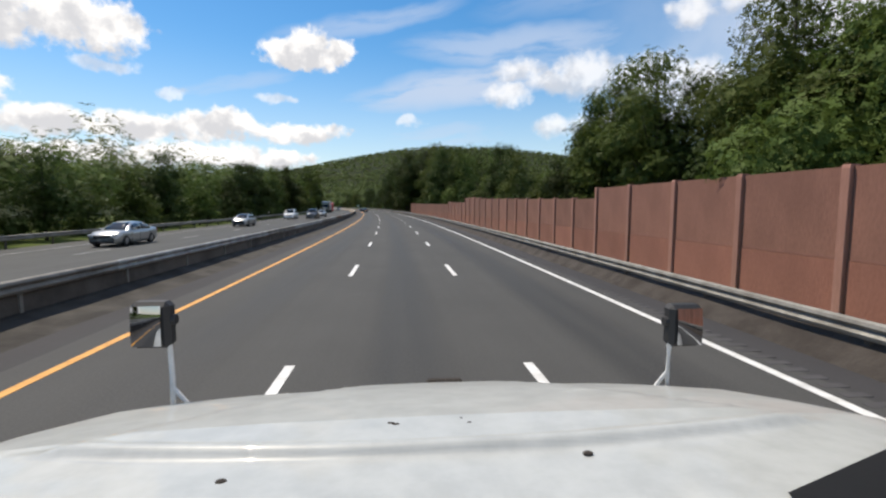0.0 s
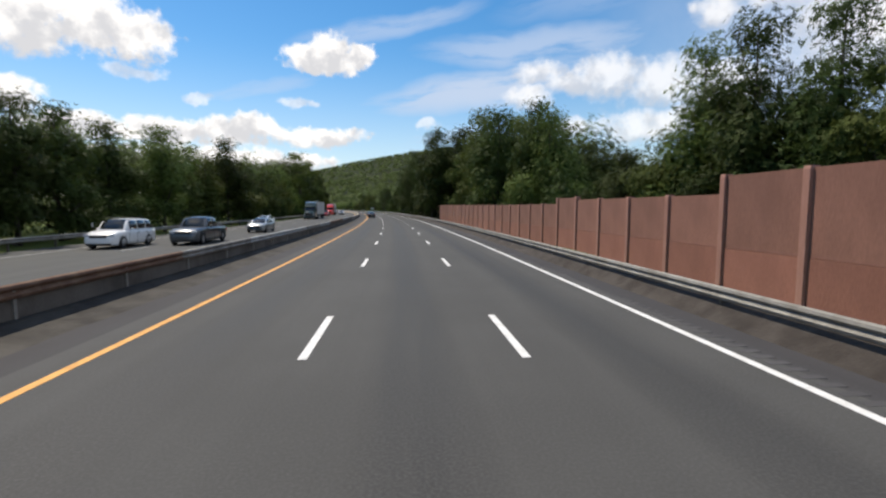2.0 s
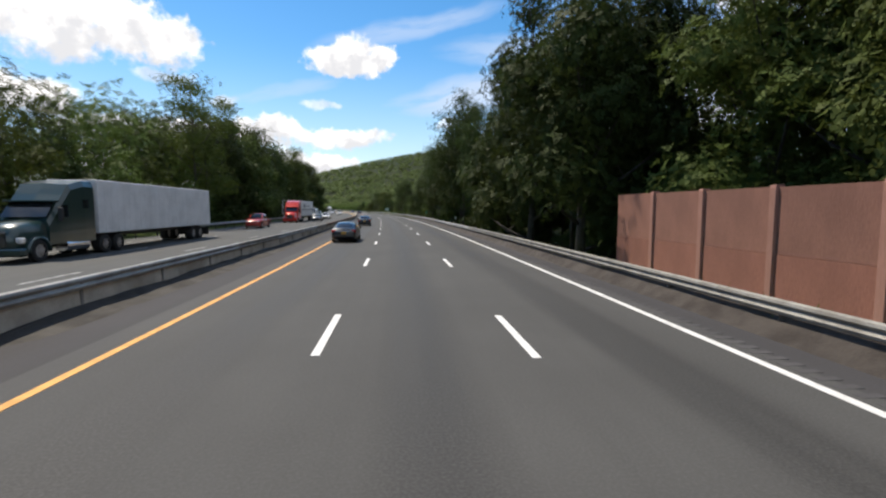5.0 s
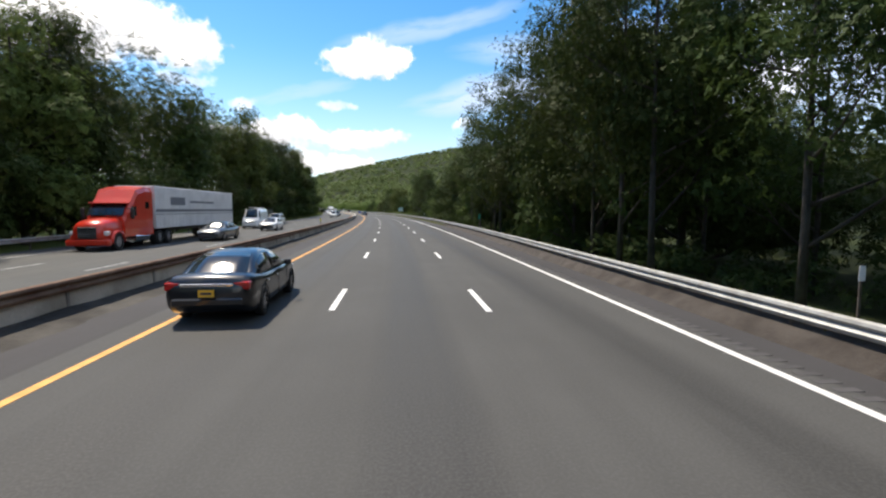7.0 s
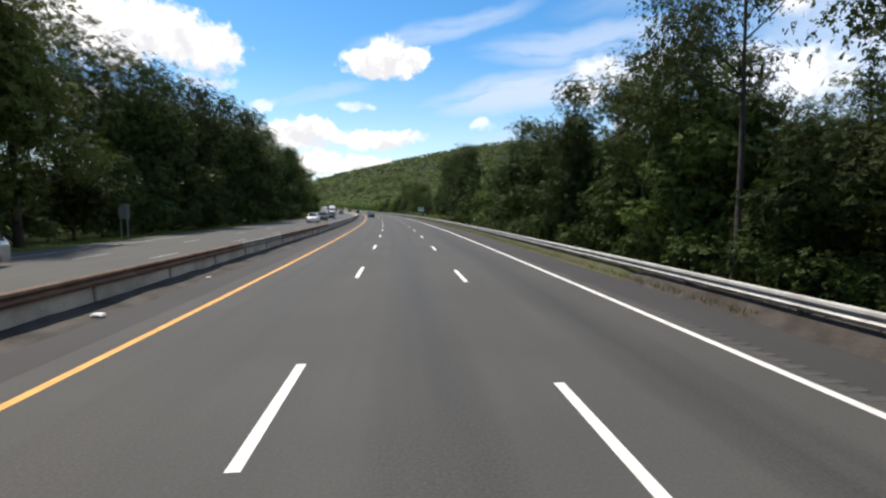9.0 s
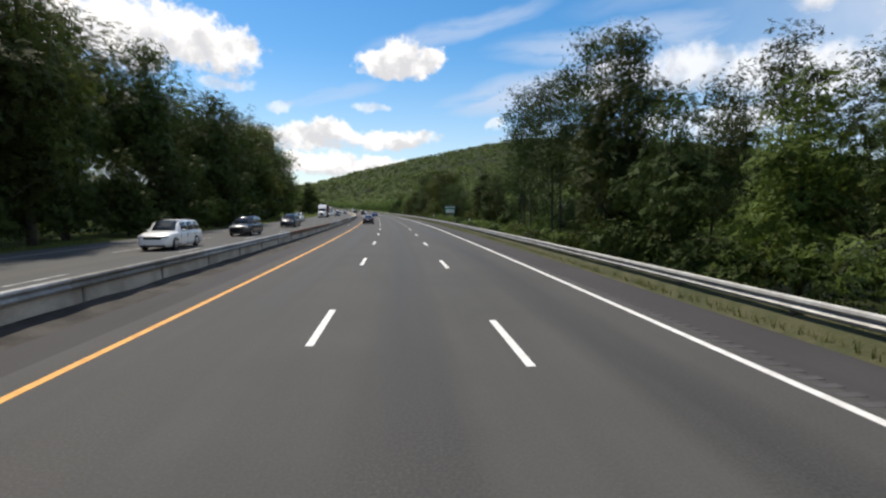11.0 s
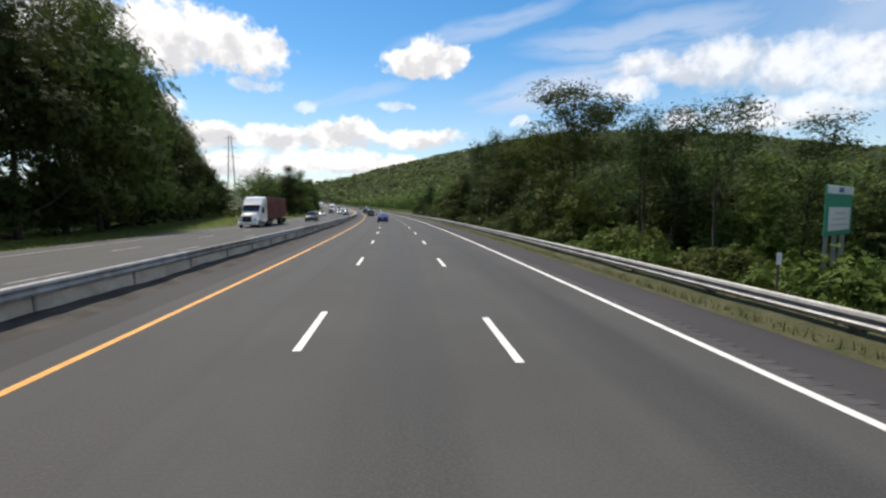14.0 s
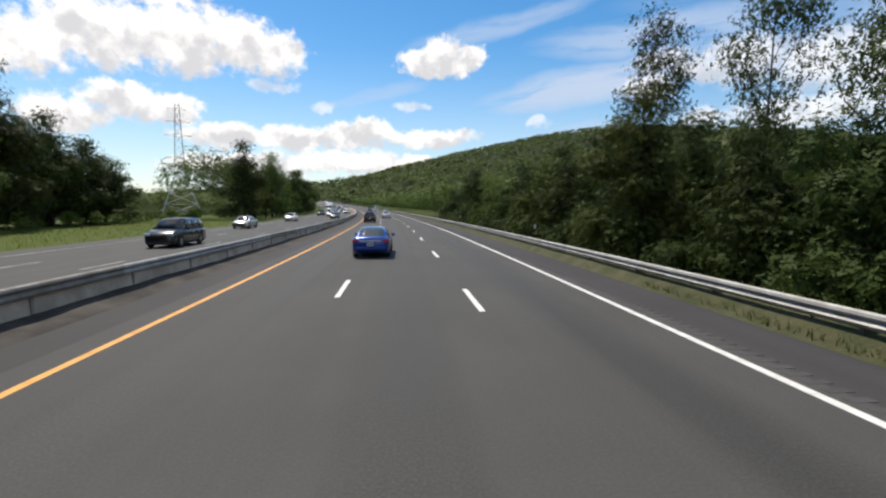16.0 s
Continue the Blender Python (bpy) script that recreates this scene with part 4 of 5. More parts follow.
blades("weeds", "yellow-green weeds under the guard rail", [(266, 470, 7.75, 8.7, 30000), (266, 470, 8.7, 9.9, 8000), (470, 600, 7.8, 9.2, 5000), (120, 268, 8.5, 9.6, 3000)], GRASS_BLADE, 3, 0.15)
blades("weeds", "tall dry weeds behind the guard rail", [(266, 475, 8.2, 8.75, 16000), (150, 266, 8.2, 8.7, 3500)], GRASS_BLADE, 13, 0.30)
blades("verge_grass", "mown grass verge beside the oncoming lanes", [(440, 560, -46, -22.4, 9000), (266, 400, -25, -22.4, 2200), (400, 442, -30, -22.4, 2500)], GRASS_BLADE, 4, 0.24)

# ---------------------------------------------------------------- vehicles
RUBBER = plain("tyre_rubber", (0.018, 0.018, 0.018), 0.85)
ALLOY = plain("wheel_alloy", (0.45, 0.45, 0.46), 0.35, 0.8)
DARK_PLASTIC = plain("dark_plastic", (0.02, 0.02, 0.021), 0.6)
CHROME = plain("chrome", (0.75, 0.75, 0.76), 0.12, 1.0)
CAR_GLASS = plain("tinted_car_glass", (0.015, 0.018, 0.02), 0.05, 0.0, 0.8)
PALE_GLASS = plain("pale_car_glass", (0.06, 0.072, 0.076), 0.16, 0.0, 0.3)
LAMP_CLEAR = plain("headlight_glass", (0.62, 0.64, 0.66), 0.15, 0.2, 0.8)
LAMP_RED = plain("tail_light_glass", (0.42, 0.012, 0.010), 0.2, 0.0, 0.7)
PLATE_WHITE = plain("white_plate", (0.62, 0.64, 0.66), 0.5)
PLATE_GOLD = plain("gold_plate", (0.75, 0.40, 0.03), 0.5)
INK = plain("dark_lettering", (0.03, 0.03, 0.04), 0.6)
PAINTS = {}


def paint(c, metal=0.35):
    """Clear-coated car paint of one colour."""
    if c not in PAINTS:
        PAINTS[c] = plain("car_paint", c, 0.30, metal, 0.4, 0.7)
    return PAINTS[c]


def loft(bm, sections, close=True):
    """Skin through sections of equal point counts; ends capped."""
    rows = [[bm.verts.new(p) for p in sec] for sec in sections]
    k = len(rows[0])
    for a, b in zip(rows, rows[1:]):
        for j in range(k if close else k - 1):
            bm.faces.new((a[j], a[(j + 1) % k], b[(j + 1) % k], b[j]))
    bm.faces.new(rows[0][::-1])
    bm.faces.new(rows[-1])


def slab(bm, quad, thick, out):
    """A thin plate on four corners, thick along out."""
    out = Vector(out).normalized()
    lo = [bm.verts.new(Vector(q)) for q in quad]
    hi = [bm.verts.new(Vector(q) + out * thick) for q in quad]
    for j in range(4):
        bm.faces.new((lo[j], lo[(j + 1) % 4], hi[(j + 1) % 4], hi[j]))
    bm.faces.new(lo[::-1])
    bm.faces.new(hi)


def wheel_meshes(radius, width, spokes=9):
    """Tyre with rounded shoulders and a dished rim with spokes, axle along x."""
    bm = bmesh.new()
    prof = [(-0.5, 0.62), (-0.5, 0.86), (-0.36, 1.0), (0.36, 1.0), (0.5, 0.86), (0.5, 0.62)]
    n = 20
    loft_rows = []
    for j in range(n):
        a = 2 * math.pi * j / n
        loft_rows.append([bm.verts.new((x * width, math.cos(a) * r * radius, math.sin(a) * r * radius)) for x, r in prof])
    for j in range(n):
        a, b = loft_rows[j], loft_rows[(j + 1) % n]
        for i in range(len(prof) - 1):
            bm.faces.new((a[i], a[i + 1], b[i + 1], b[i]))
    tyre = bpy.data.meshes.new("tyre")
    bm.to_mesh(tyre)
    bm.free()
    bm = bmesh.new()
    for x0, x1, r in ((-0.30, 0.30, 0.63), (-0.5, 0.42, 0.14)):
        made = bmesh.ops.create_cone(bm, cap_ends=True, segments=18, radius1=r * radius, radius2=r * radius, depth=(x1 - x0) * width)["verts"]
        for v in made:
            v.co = Vector((v.co.z + (x0 + x1) / 2 * width, v.co.x, v.co.y))
    for j in range(spokes):
        a = 2 * math.pi * j / spokes
        box(bm, 0.30 * width, 0.44 * width, -0.05 * radius, 0.05 * radius, 0.1 * radius, 0.62 * radius, Matrix.Rotation(a, 4, "X"))
        box(bm, -0.44 * width, -0.30 * width, -0.05 * radius, 0.05 * radius, 0.1 * radius, 0.62 * radius, Matrix.Rotation(a, 4, "X"))
    rim = bpy.data.meshes.new("rim")
    bm.to_mesh(rim)
    bm.free()
    return tyre, rim


WHEELS = {}


def put_wheel(parent, x, y, radius, width, rim_mat=None):
    key = (round(radius, 2), round(width, 2))
    if key not in WHEELS:
        WHEELS[key] = wheel_meshes(*key)
    tyre, rim = WHEELS[key]
    holder = part_of("wheel", tyre, RUBBER, parent)
    holder.location = (x, y, radius)
    part_of("rim", rim, rim_mat or ALLOY, holder)
    return holder


def car(label, s, n, colour, style="sedan", oncoming=True, metal=0.35, plate=None, glass=None, name="car", turn=0.0):
    """A car at (s, n).  Local +y is its front."""
    spec = {
        #         length width height belt  hood  trunk  screen base / roof front / roof rear / rear glass base, wheel
        "sedan": (4.85, 1.83, 1.47, 0.95, 0.98, 1.05, 1.15, 0.25, -0.95, -2.02, 0.33),
        "hatch": (4.40, 1.78, 1.50, 0.96, 0.99, 1.02, 1.10, 0.30, -1.15, -2.08, 0.33),
        "suv": (4.85, 1.92, 1.80, 1.10, 1.12, 1.12, 1.08, 0.40, -1.85, -2.34, 0.38),
        "minivan": (5.1, 2.0, 1.82, 1.10, 1.14, 1.10, 1.62, 0.65, -1.90, -2.46, 0.35),
        "pickup": (5.6, 1.98, 1.88, 1.16, 1.18, 1.14, 1.15, 0.50, -0.75, -1.15, 0.41),
        "van": (5.9, 2.05, 2.55, 1.25, 1.22, 1.25, 2.15, 1.25, -2.75, -2.92, 0.37),
    }[style]
    L, W, H, belt, hood, trunk, wf, rf, rr, wr, rad = spec
    body_mat = paint(colour, metal)
    glass = glass or CAR_GLASS
    ob = thing(name, label, {"pickup": "pickup truck", "van": "van"}.get(style, "car"), "vehicles on the road",
               m=along(s, n, -0.01 if n < -8 else 0.0, turn + (180 if oncoming else 0)))
    w2 = W / 2
    # lower body: stations from tail to nose with (y, top, half width, underside)
    nose, tail = L / 2, -L / 2
    st = [(tail, 0.78 * trunk, 0.80 * w2, 0.42), (tail + 0.05, trunk - 0.08, 0.90 * w2, 0.34), (tail + 0.22, trunk - 0.01, 0.965 * w2, 0.26),
          (wr, trunk, 0.99 * w2, 0.20), (rr, belt + 0.01, w2, 0.19), (0, belt, w2, 0.19), (rf, belt - 0.005, w2, 0.19), (wf, (belt + hood) / 2 + 0.01, w2, 0.19),
          (wf + (nose - wf) * 0.5, hood - 0.05, 0.985 * w2, 0.20), (nose - 0.45, hood - 0.12, 0.955 * w2, 0.21), (nose - 0.20, hood - 0.22, 0.90 * w2, 0.22),
          (nose - 0.06, hood - 0.33, 0.82 * w2, 0.24), (nose, hood - 0.46, 0.70 * w2, 0.30)]
    bm = bmesh.new()
    secs = []
    for y, top, hw, und in st:
        half = [(0.0, und), (hw * 0.86, und), (hw * 0.97, und + 0.09), (hw, und + 0.28), (hw * 0.985, top - 0.17), (hw * 0.94, top - 0.05), (hw * 0.80, top), (0.0, top + 0.025)]
        secs.append([(x, y, z) for x, z in half] + [(-x, y, z) for x, z in half[-2:0:-1]])
    loft(bm, secs)
    body = part("body", bm, body_mat, ob, smooth=True)
    # greenhouse: one arched skin, with the panes laid over it
    wb, wt = 0.91 * w2, 0.70 * w2 if style in ("sedan", "hatch") else 0.78 * w2
    zb = belt - 0.03

    def arch(y):
        """Points of the skin across the car at y, middle of the roof outwards."""
        if y > rf:
            k = (wf - y) / (wf - rf)
        elif y < rr:
            k = (y - wr) / (rr - wr)
        else:
            k = 1.0
        k = math.sin(min(1.0, max(0.0, k)) * math.pi / 2) ** 0.85
        mid = (rf + rr) / 2
        top = zb + (H - zb - 0.05 * ((y - mid) / (rf - mid)) ** 2 * (1 if k >= 1 else 1)) * k if k < 1 else H - 0.05 * ((y - mid) / (rf - mid)) ** 2
        top = max(top, zb + 0.004)
        f = (top - zb) / (H - zb)
        t = wb + (wt - wb) * f
        return [Vector(p) for p in ((0, y, top + 0.02 * f), (0.45 * t, y, top + 0.014 * f), (0.80 * t, y, top - 0.012 * f), (0.97 * t, y, top - 0.075 * f),
                                    (wb + (t - wb) * 0.5, y, zb + (top - zb) * 0.48), (wb, y, zb))]

    ys = sorted({wr + (rr - wr) * i / 5 for i in range(6)} | {rr + (rf - rr) * i / 5 for i in range(6)} | {rf + (wf - rf) * i / 5 for i in range(6)})
    bm = bmesh.new()
    rows = []
    for y in ys:
        half = arch(y)
        rows.append([bm.verts.new(p) for p in half[::-1]] + [bm.verts.new((-p.x, p.y, p.z)) for p in half[1:]])
    for r0, r1 in zip(rows, rows[1:]):
        for j in range(len(r0) - 1):
            bm.faces.new((r0[j], r0[j + 1], r1[j + 1], r1[j]))
    part("roof", bm, body_mat, ob, smooth=True)

    def glaze(name, grid, out):
        """A curved pane over a grid of points, lifted along out and given thickness."""
        out = Vector(out).normalized()
        bm = bmesh.new()
        lo = [[bm.verts.new(p + out * 0.002) for p in row] for row in grid]
        hi = [[bm.verts.new(p + out * 0.014) for p in row] for row in grid]
        for a, b in zip(hi, hi[1:]):
            for j in range(len(a) - 1):
                bm.faces.new((a[j], a[j + 1], b[j + 1], b[j]))
        rim_lo = lo[0] + [r[-1] for r in lo[1:]] + lo[-1][-2::-1] + [r[0] for r in lo[-2:0:-1]]
        rim_hi = hi[0] + [r[-1] for r in hi[1:]] + hi[-1][-2::-1] + [r[0] for r in hi[-2:0:-1]]
        for j in range(len(rim_lo)):
            bm.faces.new((rim_lo[j], rim_lo[(j + 1) % len(rim_lo)], rim_hi[(j + 1) % len(rim_hi)], rim_hi[j]))
        bmesh.ops.recalc_face_normals(bm, faces=bm.faces)
        part(name, bm, glass, ob, smooth=True)

    def across(y):
        h = arch(y)
        return [Vector((-p.x, p.y, p.z)) for p in h[2:0:-1]] + h[:3]

    glaze("windscreen", [across(rf + (wf - rf) * k) for k in (0.02, 0.25, 0.5, 0.75, 0.93)], (0, 0.6, 1))
    if style != "pickup":
        glaze("rear_window", [across(rr + (wr - rr) * k) for k in (0.05, 0.3, 0.55, 0.78, 0.90)], (0, -0.6, 1))
    cuts = {"sedan": [(0.16, 0.50), (0.525, 0.86)], "hatch": [(0.14, 0.47), (0.495, 0.86)], "suv": [(0.05, 0.29), (0.32, 0.58), (0.61, 0.86)],
            "minivan": [(0.05, 0.32), (0.35, 0.60), (0.63, 0.84)], "pickup": [(0.12, 0.47), (0.50, 0.84)], "van": [(0.80, 0.93)]}[style]
    for side in (1, -1):
        for u0, u1 in cuts:
            grid = []
            for k in range(5):
                h = arch(wr + (wf - wr) * (u0 + (u1 - u0) * k / 4))
                a, b, c = h[3], h[4], h[5]
                grid.append([Vector((side * p.x, p.y, p.z)) for p in (a.lerp(b, 0.12), b, b.lerp(c, 0.80))])
            glaze("side_window", grid, (side, 0, 0.25))
    # wheels in dark arches
    for x in (-1, 1):
        for y in (nose - 0.93, tail + 1.0):
            bm = bmesh.new()
            made = bmesh.ops.create_cone(bm, cap_ends=True, segments=20, radius1=rad + 0.055, radius2=rad + 0.055, depth=0.30)["verts"]
            for v in made:
                v.co = Vector((x * (w2 - 0.146) + v.co.z, y + v.co.x, rad + 0.01 + v.co.y))
            bmesh.ops.delete(bm, geom=[v for v in bm.verts if v.co.z < 0.17], context="VERTS")
            part("wheel_arch", bm, DARK_PLASTIC, ob)
            put_wheel(ob, x * (w2 - 0.10), y, rad, 0.22)
    # lamps, grille, bumpers, plate, mirrors, handles
    for x in (-1, 1):
        bm = bmesh.new()
        box(bm, x * w2 * 0.52 if x > 0 else -w2 * 0.86, w2 * 0.86 if x > 0 else -w2 * 0.52, nose - 0.24, nose - 0.03, hood - 0.36, hood - 0.20, bevel=0.03)
        part("headlight", bm, LAMP_CLEAR, ob)
        bm = bmesh.new()
        tall = 0.16 if style in ("sedan", "hatch") else 0.34
        box(bm, w2 * 0.58 if x > 0 else -w2 * 0.93, w2 * 0.93 if x > 0 else -w2 * 0.58, tail + 0.015, tail + 0.26, trunk - 0.14 - tall, trunk - 0.12, bevel=0.03)
        part("tail_light", bm, LAMP_RED, ob)
        bm = bmesh.new()
        my = wf - 0.52
        box(bm, min(x * (w2 - 0.02), x * (w2 + 0.17)), max(x * (w2 - 0.02), x * (w2 + 0.17)), my, my + 0.11, belt - 0.02, belt + 0.13, bevel=0.03)
        part("side_mirror", bm, body_mat, ob)
        for hy in (-0.25, -1.15):
            bm = bmesh.new()
            box(bm, min(x * (w2 - 0.01), x * (w2 + 0.02)), max(x * (w2 - 0.01), x * (w2 + 0.02)), hy - 0.1, hy + 0.1, belt - 0.19, belt - 0.155)
            part("door_handle", bm, CHROME if metal < 0.5 else body_mat, ob)
        for hy in (wf - 0.25, -0.05, -1.35 if style != "pickup" else -1.05):
            bm = bmesh.new()
            box(bm, min(x * (w2 * 0.98), x * (w2 + 0.003)), max(x * (w2 * 0.98), x * (w2 + 0.003)), hy - 0.005, hy + 0.005, 0.30, belt - 0.16)
            part("door_seam", bm, DARK_PLASTIC, ob)
    bm = bmesh.new()
    box(bm, -w2 * 0.5, w2 * 0.5, nose - 0.10, nose + 0.012, hood - 0.44, hood - 0.27, bevel=0.02)
    part("grille", bm, DARK_PLASTIC, ob)
    bm = bmesh.new()
    box(bm, -w2 * 0.74, w2 * 0.74, nose - 0.15, nose + 0.015, 0.24, 0.38, bevel=0.03)
    part("front_bumper_intake", bm, DARK_PLASTIC, ob)
    bm = bmesh.new()
    box(bm, -w2 * 0.80, w2 * 0.80, tail - 0.04, tail + 0.2, 0.40, 0.60, bevel=0.05)
    part("rear_bumper", bm, body_mat, ob)
    bm = bmesh.new()
    box(bm, -0.155, 0.155, tail - 0.052, tail - 0.02, 0.62, 0.77)
    p = part("number_plate", bm, plate or PLATE_WHITE, ob, "plain plate")
    bm = bmesh.new()
    box(bm, -0.11, 0.11, tail - 0.056, tail - 0.051, 0.67, 0.72)
    part("plate_bar", bm, INK, p)
    if style in ("sedan", "suv", "minivan"):
        bm = bmesh.new()
        box(bm, -w2 * 0.58, w2 * 0.58, tail - 0.022, tail + 0.06, trunk - 0.225, trunk - 0.155, bevel=0.012)
        part("trunk_trim", bm, CHROME, ob, "chrome trim strip")
    if style == "suv":
        for x in (-1, 1):
            bm = bmesh.new()
            tube(bm, [(x * wt * 0.8, rr + 0.3, H), (x * wt * 0.8, rr + 0.4, H + 0.06), (x * wt * 0.8, rf - 0.5, H + 0.06), (x * wt * 0.8, rf - 0.4, H)], [0.018] * 4, 6)
            part("roof_rail", bm, DARK_PLASTIC, ob)
    if style == "pickup":
        bm = bmesh.new()
        box(bm, -w2 * 0.84, w2 * 0.84, tail + 0.25, wr - 0.12, trunk + 0.005, trunk + 0.05)
        part("bed_cover", bm, DARK_PLASTIC, ob)
    if style == "van":
        for y in (-2.1, -0.6, 0.8):
            bm = bmesh.new()
            tube(bm, [(-wt * 0.8, y, H - 0.02), (-wt * 0.8, y, H + 0.13), (wt * 0.8, y, H + 0.13), (wt * 0.8, y, H - 0.02)], [0.02] * 4, 6)
            part("ladder_rack", bm, PLATE_WHITE, ob)
    return ob


TRAILER_WHITE = surface("trailer_white", (0.70, 0.71, 0.72), (0.58, 0.59, 0.60), 0.45, scale=0.8, fine=12, bump=0.05)
STRIPE_GREY = plain("trailer_stripe_grey", (0.13, 0.145, 0.17), 0.5)
CONTAINER_RED = surface("container_red", (0.20, 0.045, 0.035), (0.13, 0.035, 0.03), 0.6, scale=0.7, fine=10, bump=0.1)


def semi(label, s_front, n, colour, load="van", stripe=True, length=15.5, name="semi_truck", box_mat=None):
    """An oncoming tractor with its trailer; s_front is the nose.  Local +y is forward, y=0 at the nose."""
    ob = thing(name, label, "truck", "vehicles on the road", m=along(s_front, n, -0.01, 180))
    mat = paint(colour, 0.1)
    # hood, tapering forward
    bm = bmesh.new()
    secs = []
    for y, top, hw, und in ((-2.0, 1.95, 0.98, 0.75), (-1.2, 1.88, 0.95, 0.70), (-0.5, 1.76, 0.90, 0.62), (-0.15, 1.62, 0.84, 0.60), (0.0, 1.40, 0.76, 0.62)):
        half = [(0, und), (hw, und), (hw * 1.08, und + 0.3), (hw * 0.96, top - 0.22), (hw * 0.78, top - 0.03), (0, top + 0.03)]
        secs.append([(x, y, z) for x, z in half] + [(-x, y, z) for x, z in half[-2:0:-1]])
    loft(bm, secs)
    part("hood", bm, mat, ob, smooth=True)
    for x in (-1, 1):
        bm = bmesh.new()
        pts = []
        for k in range(9):
            a = math.pi * (0.02 + 0.96 * k / 8)
            pts.append((-1.05 + 0.68 * math.cos(a), 0.50 + 0.68 * math.sin(a)))
        loft(bm, [[(x * 0.85, y, z), (x * 1.20, y, z), (x * 1.20, y * 0.93 - 0.07, z - 0.10), (x * 0.85, y * 0.93 - 0.07, z - 0.10)] for y, z in pts])
        part("fender", bm, mat, ob, smooth=True)
        bm = bmesh.new()
        box(bm, min(x * 0.66, x * 1.05), max(x * 0.66, x * 1.05), -0.42, -0.08, 0.90, 1.18, bevel=0.06)
        part("headlight", bm, LAMP_CLEAR, ob)
    bm = bmesh.new()
    box(bm, -0.52, 0.52, -0.1, 0.03, 0.72, 1.42, bevel=0.03)
    g = part("grille", bm, DARK_PLASTIC, ob)
    for k in range(6):
        bm = bmesh.new()
        box(bm, -0.5, 0.5, 0.028, 0.045, 0.78 + 0.1 * k, 0.81 + 0.1 * k)
        part("grille_slat", bm, CHROME, g)
    bm = bmesh.new()
    box(bm, -1.2, 1.2, -0.32, 0.10, 0.32, 0.70, bevel=0.09)
    part("bumper", bm, mat, ob)
    # cab and sleeper with the roof fairing
    bm = bmesh.new()
    secs = []
    for y, top, hw in ((-5.0, 3.95, 1.22), (-4.2, 3.98, 1.24), (-3.2, 3.75, 1.22), (-2.75, 3.20, 1.20), (-2.4, 2.82, 1.18), (-1.75, 1.98, 1.12)):
        half = [(0, 0.75), (hw, 0.75), (hw, top - 0.35), (hw * 0.9, top - 0.06), (0, top)]
        secs.append([(x, y, z) for x, z in half] + [(-x, y, z) for x, z in half[-2:0:-1]])
    loft(bm, secs)
    part("cab", bm, mat, ob)
    bm = bmesh.new()
    slab(bm, [(-1.02, -1.74, 2.06), (1.02, -1.74, 2.06), (0.98, -2.33, 2.76), (-0.98, -2.33, 2.76)], 0.03, (0, 1, 0.7))
    part("windscreen", bm, CAR_GLASS, ob)
    bm = bmesh.new()
    box(bm, -1.12, 1.12, -2.5, -2.05, 2.80, 2.88, bevel=0.02)
    part("sun_visor", bm, mat, ob)
    for x in (-1, 1):
        bm = bmesh.new()
        slab(bm, [(x * 1.205, -2.95, 2.05), (x * 1.205, -2.25, 2.05), (x * 1.205, -2.45, 2.62), (x * 1.205, -2.95, 2.66)], 0.03, (x, 0, 0))
        part("side_window", bm, CAR_GLASS, ob)
        bm = bmesh.new()
        slab(bm, [(x * 1.235, -4.5, 2.5), (x * 1.235, -4.05, 2.5), (x * 1.235, -4.05, 2.95), (x * 1.235, -4.5, 2.95)], 0.012, (x, 0, 0))
        part("sleeper_window", bm, CAR_GLASS, ob)
        bm = bmesh.new()
        box(bm, min(x * 1.33, x * 1.55), max(x * 1.33, x * 1.55), -2.15, -2.03, 1.85, 2.55, bevel=0.03)
        tube(bm, [(x * 1.12, -2.15, 2.5), (x * 1.4, -2.1, 2.5)], [0.02, 0.02], 6)
        part("mirror", bm, DARK_PLASTIC, ob)
        bm = bmesh.new()
        made = bmesh.ops.create_cone(bm, cap_ends=True, segments=14, radius1=0.32, radius2=0.32, depth=1.7)["verts"]
        for v in made:
            v.co = Vector((x * 0.93 + v.co.x, -3.6 + v.co.z, 0.66 + v.co.y))
        part("fuel_tank", bm, CHROME, ob)
    bm = bmesh.new()
    box(bm, -0.45, 0.45, -7.4, -0.6, 0.55, 0.85)
    part("chassis", bm, DARK_PLASTIC, ob)
    for y in (-1.05,):
        for x in (-1, 1):
            put_wheel(ob, x * 1.02, y, 0.51, 0.29)
    for y in (-5.9, -7.2, -length - 2.0, -length - 3.3):
        for x in (-1, 1):
            put_wheel(ob, x * 0.95, y, 0.51, 0.56)
    # trailer
    y1, y0 = -5.25, -5.25 - length
    box_mat = box_mat or (TRAILER_WHITE if load == "van" else CONTAINER_RED)
    bm = bmesh.new()
    box(bm, -1.29, 1.29, y0, y1, 1.12, 4.05 if load == "van" else 3.9, bevel=0.03)
    trailer = part("trailer_box", bm, box_mat, ob)
    bm = bmesh.new()
    box(bm, -0.5, 0.5, y0 + 0.3, y1 - 0.8, 0.85, 1.115)
    part("trailer_frame", bm, DARK_PLASTIC, ob)
    for x in (-1, 1):
        ys = np.arange(y0 + 0.25, y1 - 0.1, 0.61 if load == "van" else 0.28)
        for y in ys:
            bm = bmesh.new()
            d = 0.012 if load == "van" else 0.03
            box(bm, min(x * 1.285, x * (1.29 + d)), max(x * 1.285, x * (1.29 + d)), y - (0.03 if load == "van" else 0.07), y + (0.03 if load == "van" else 0.07), 1.25, 3.8)
            part("side_rib", bm, box_mat, trailer)
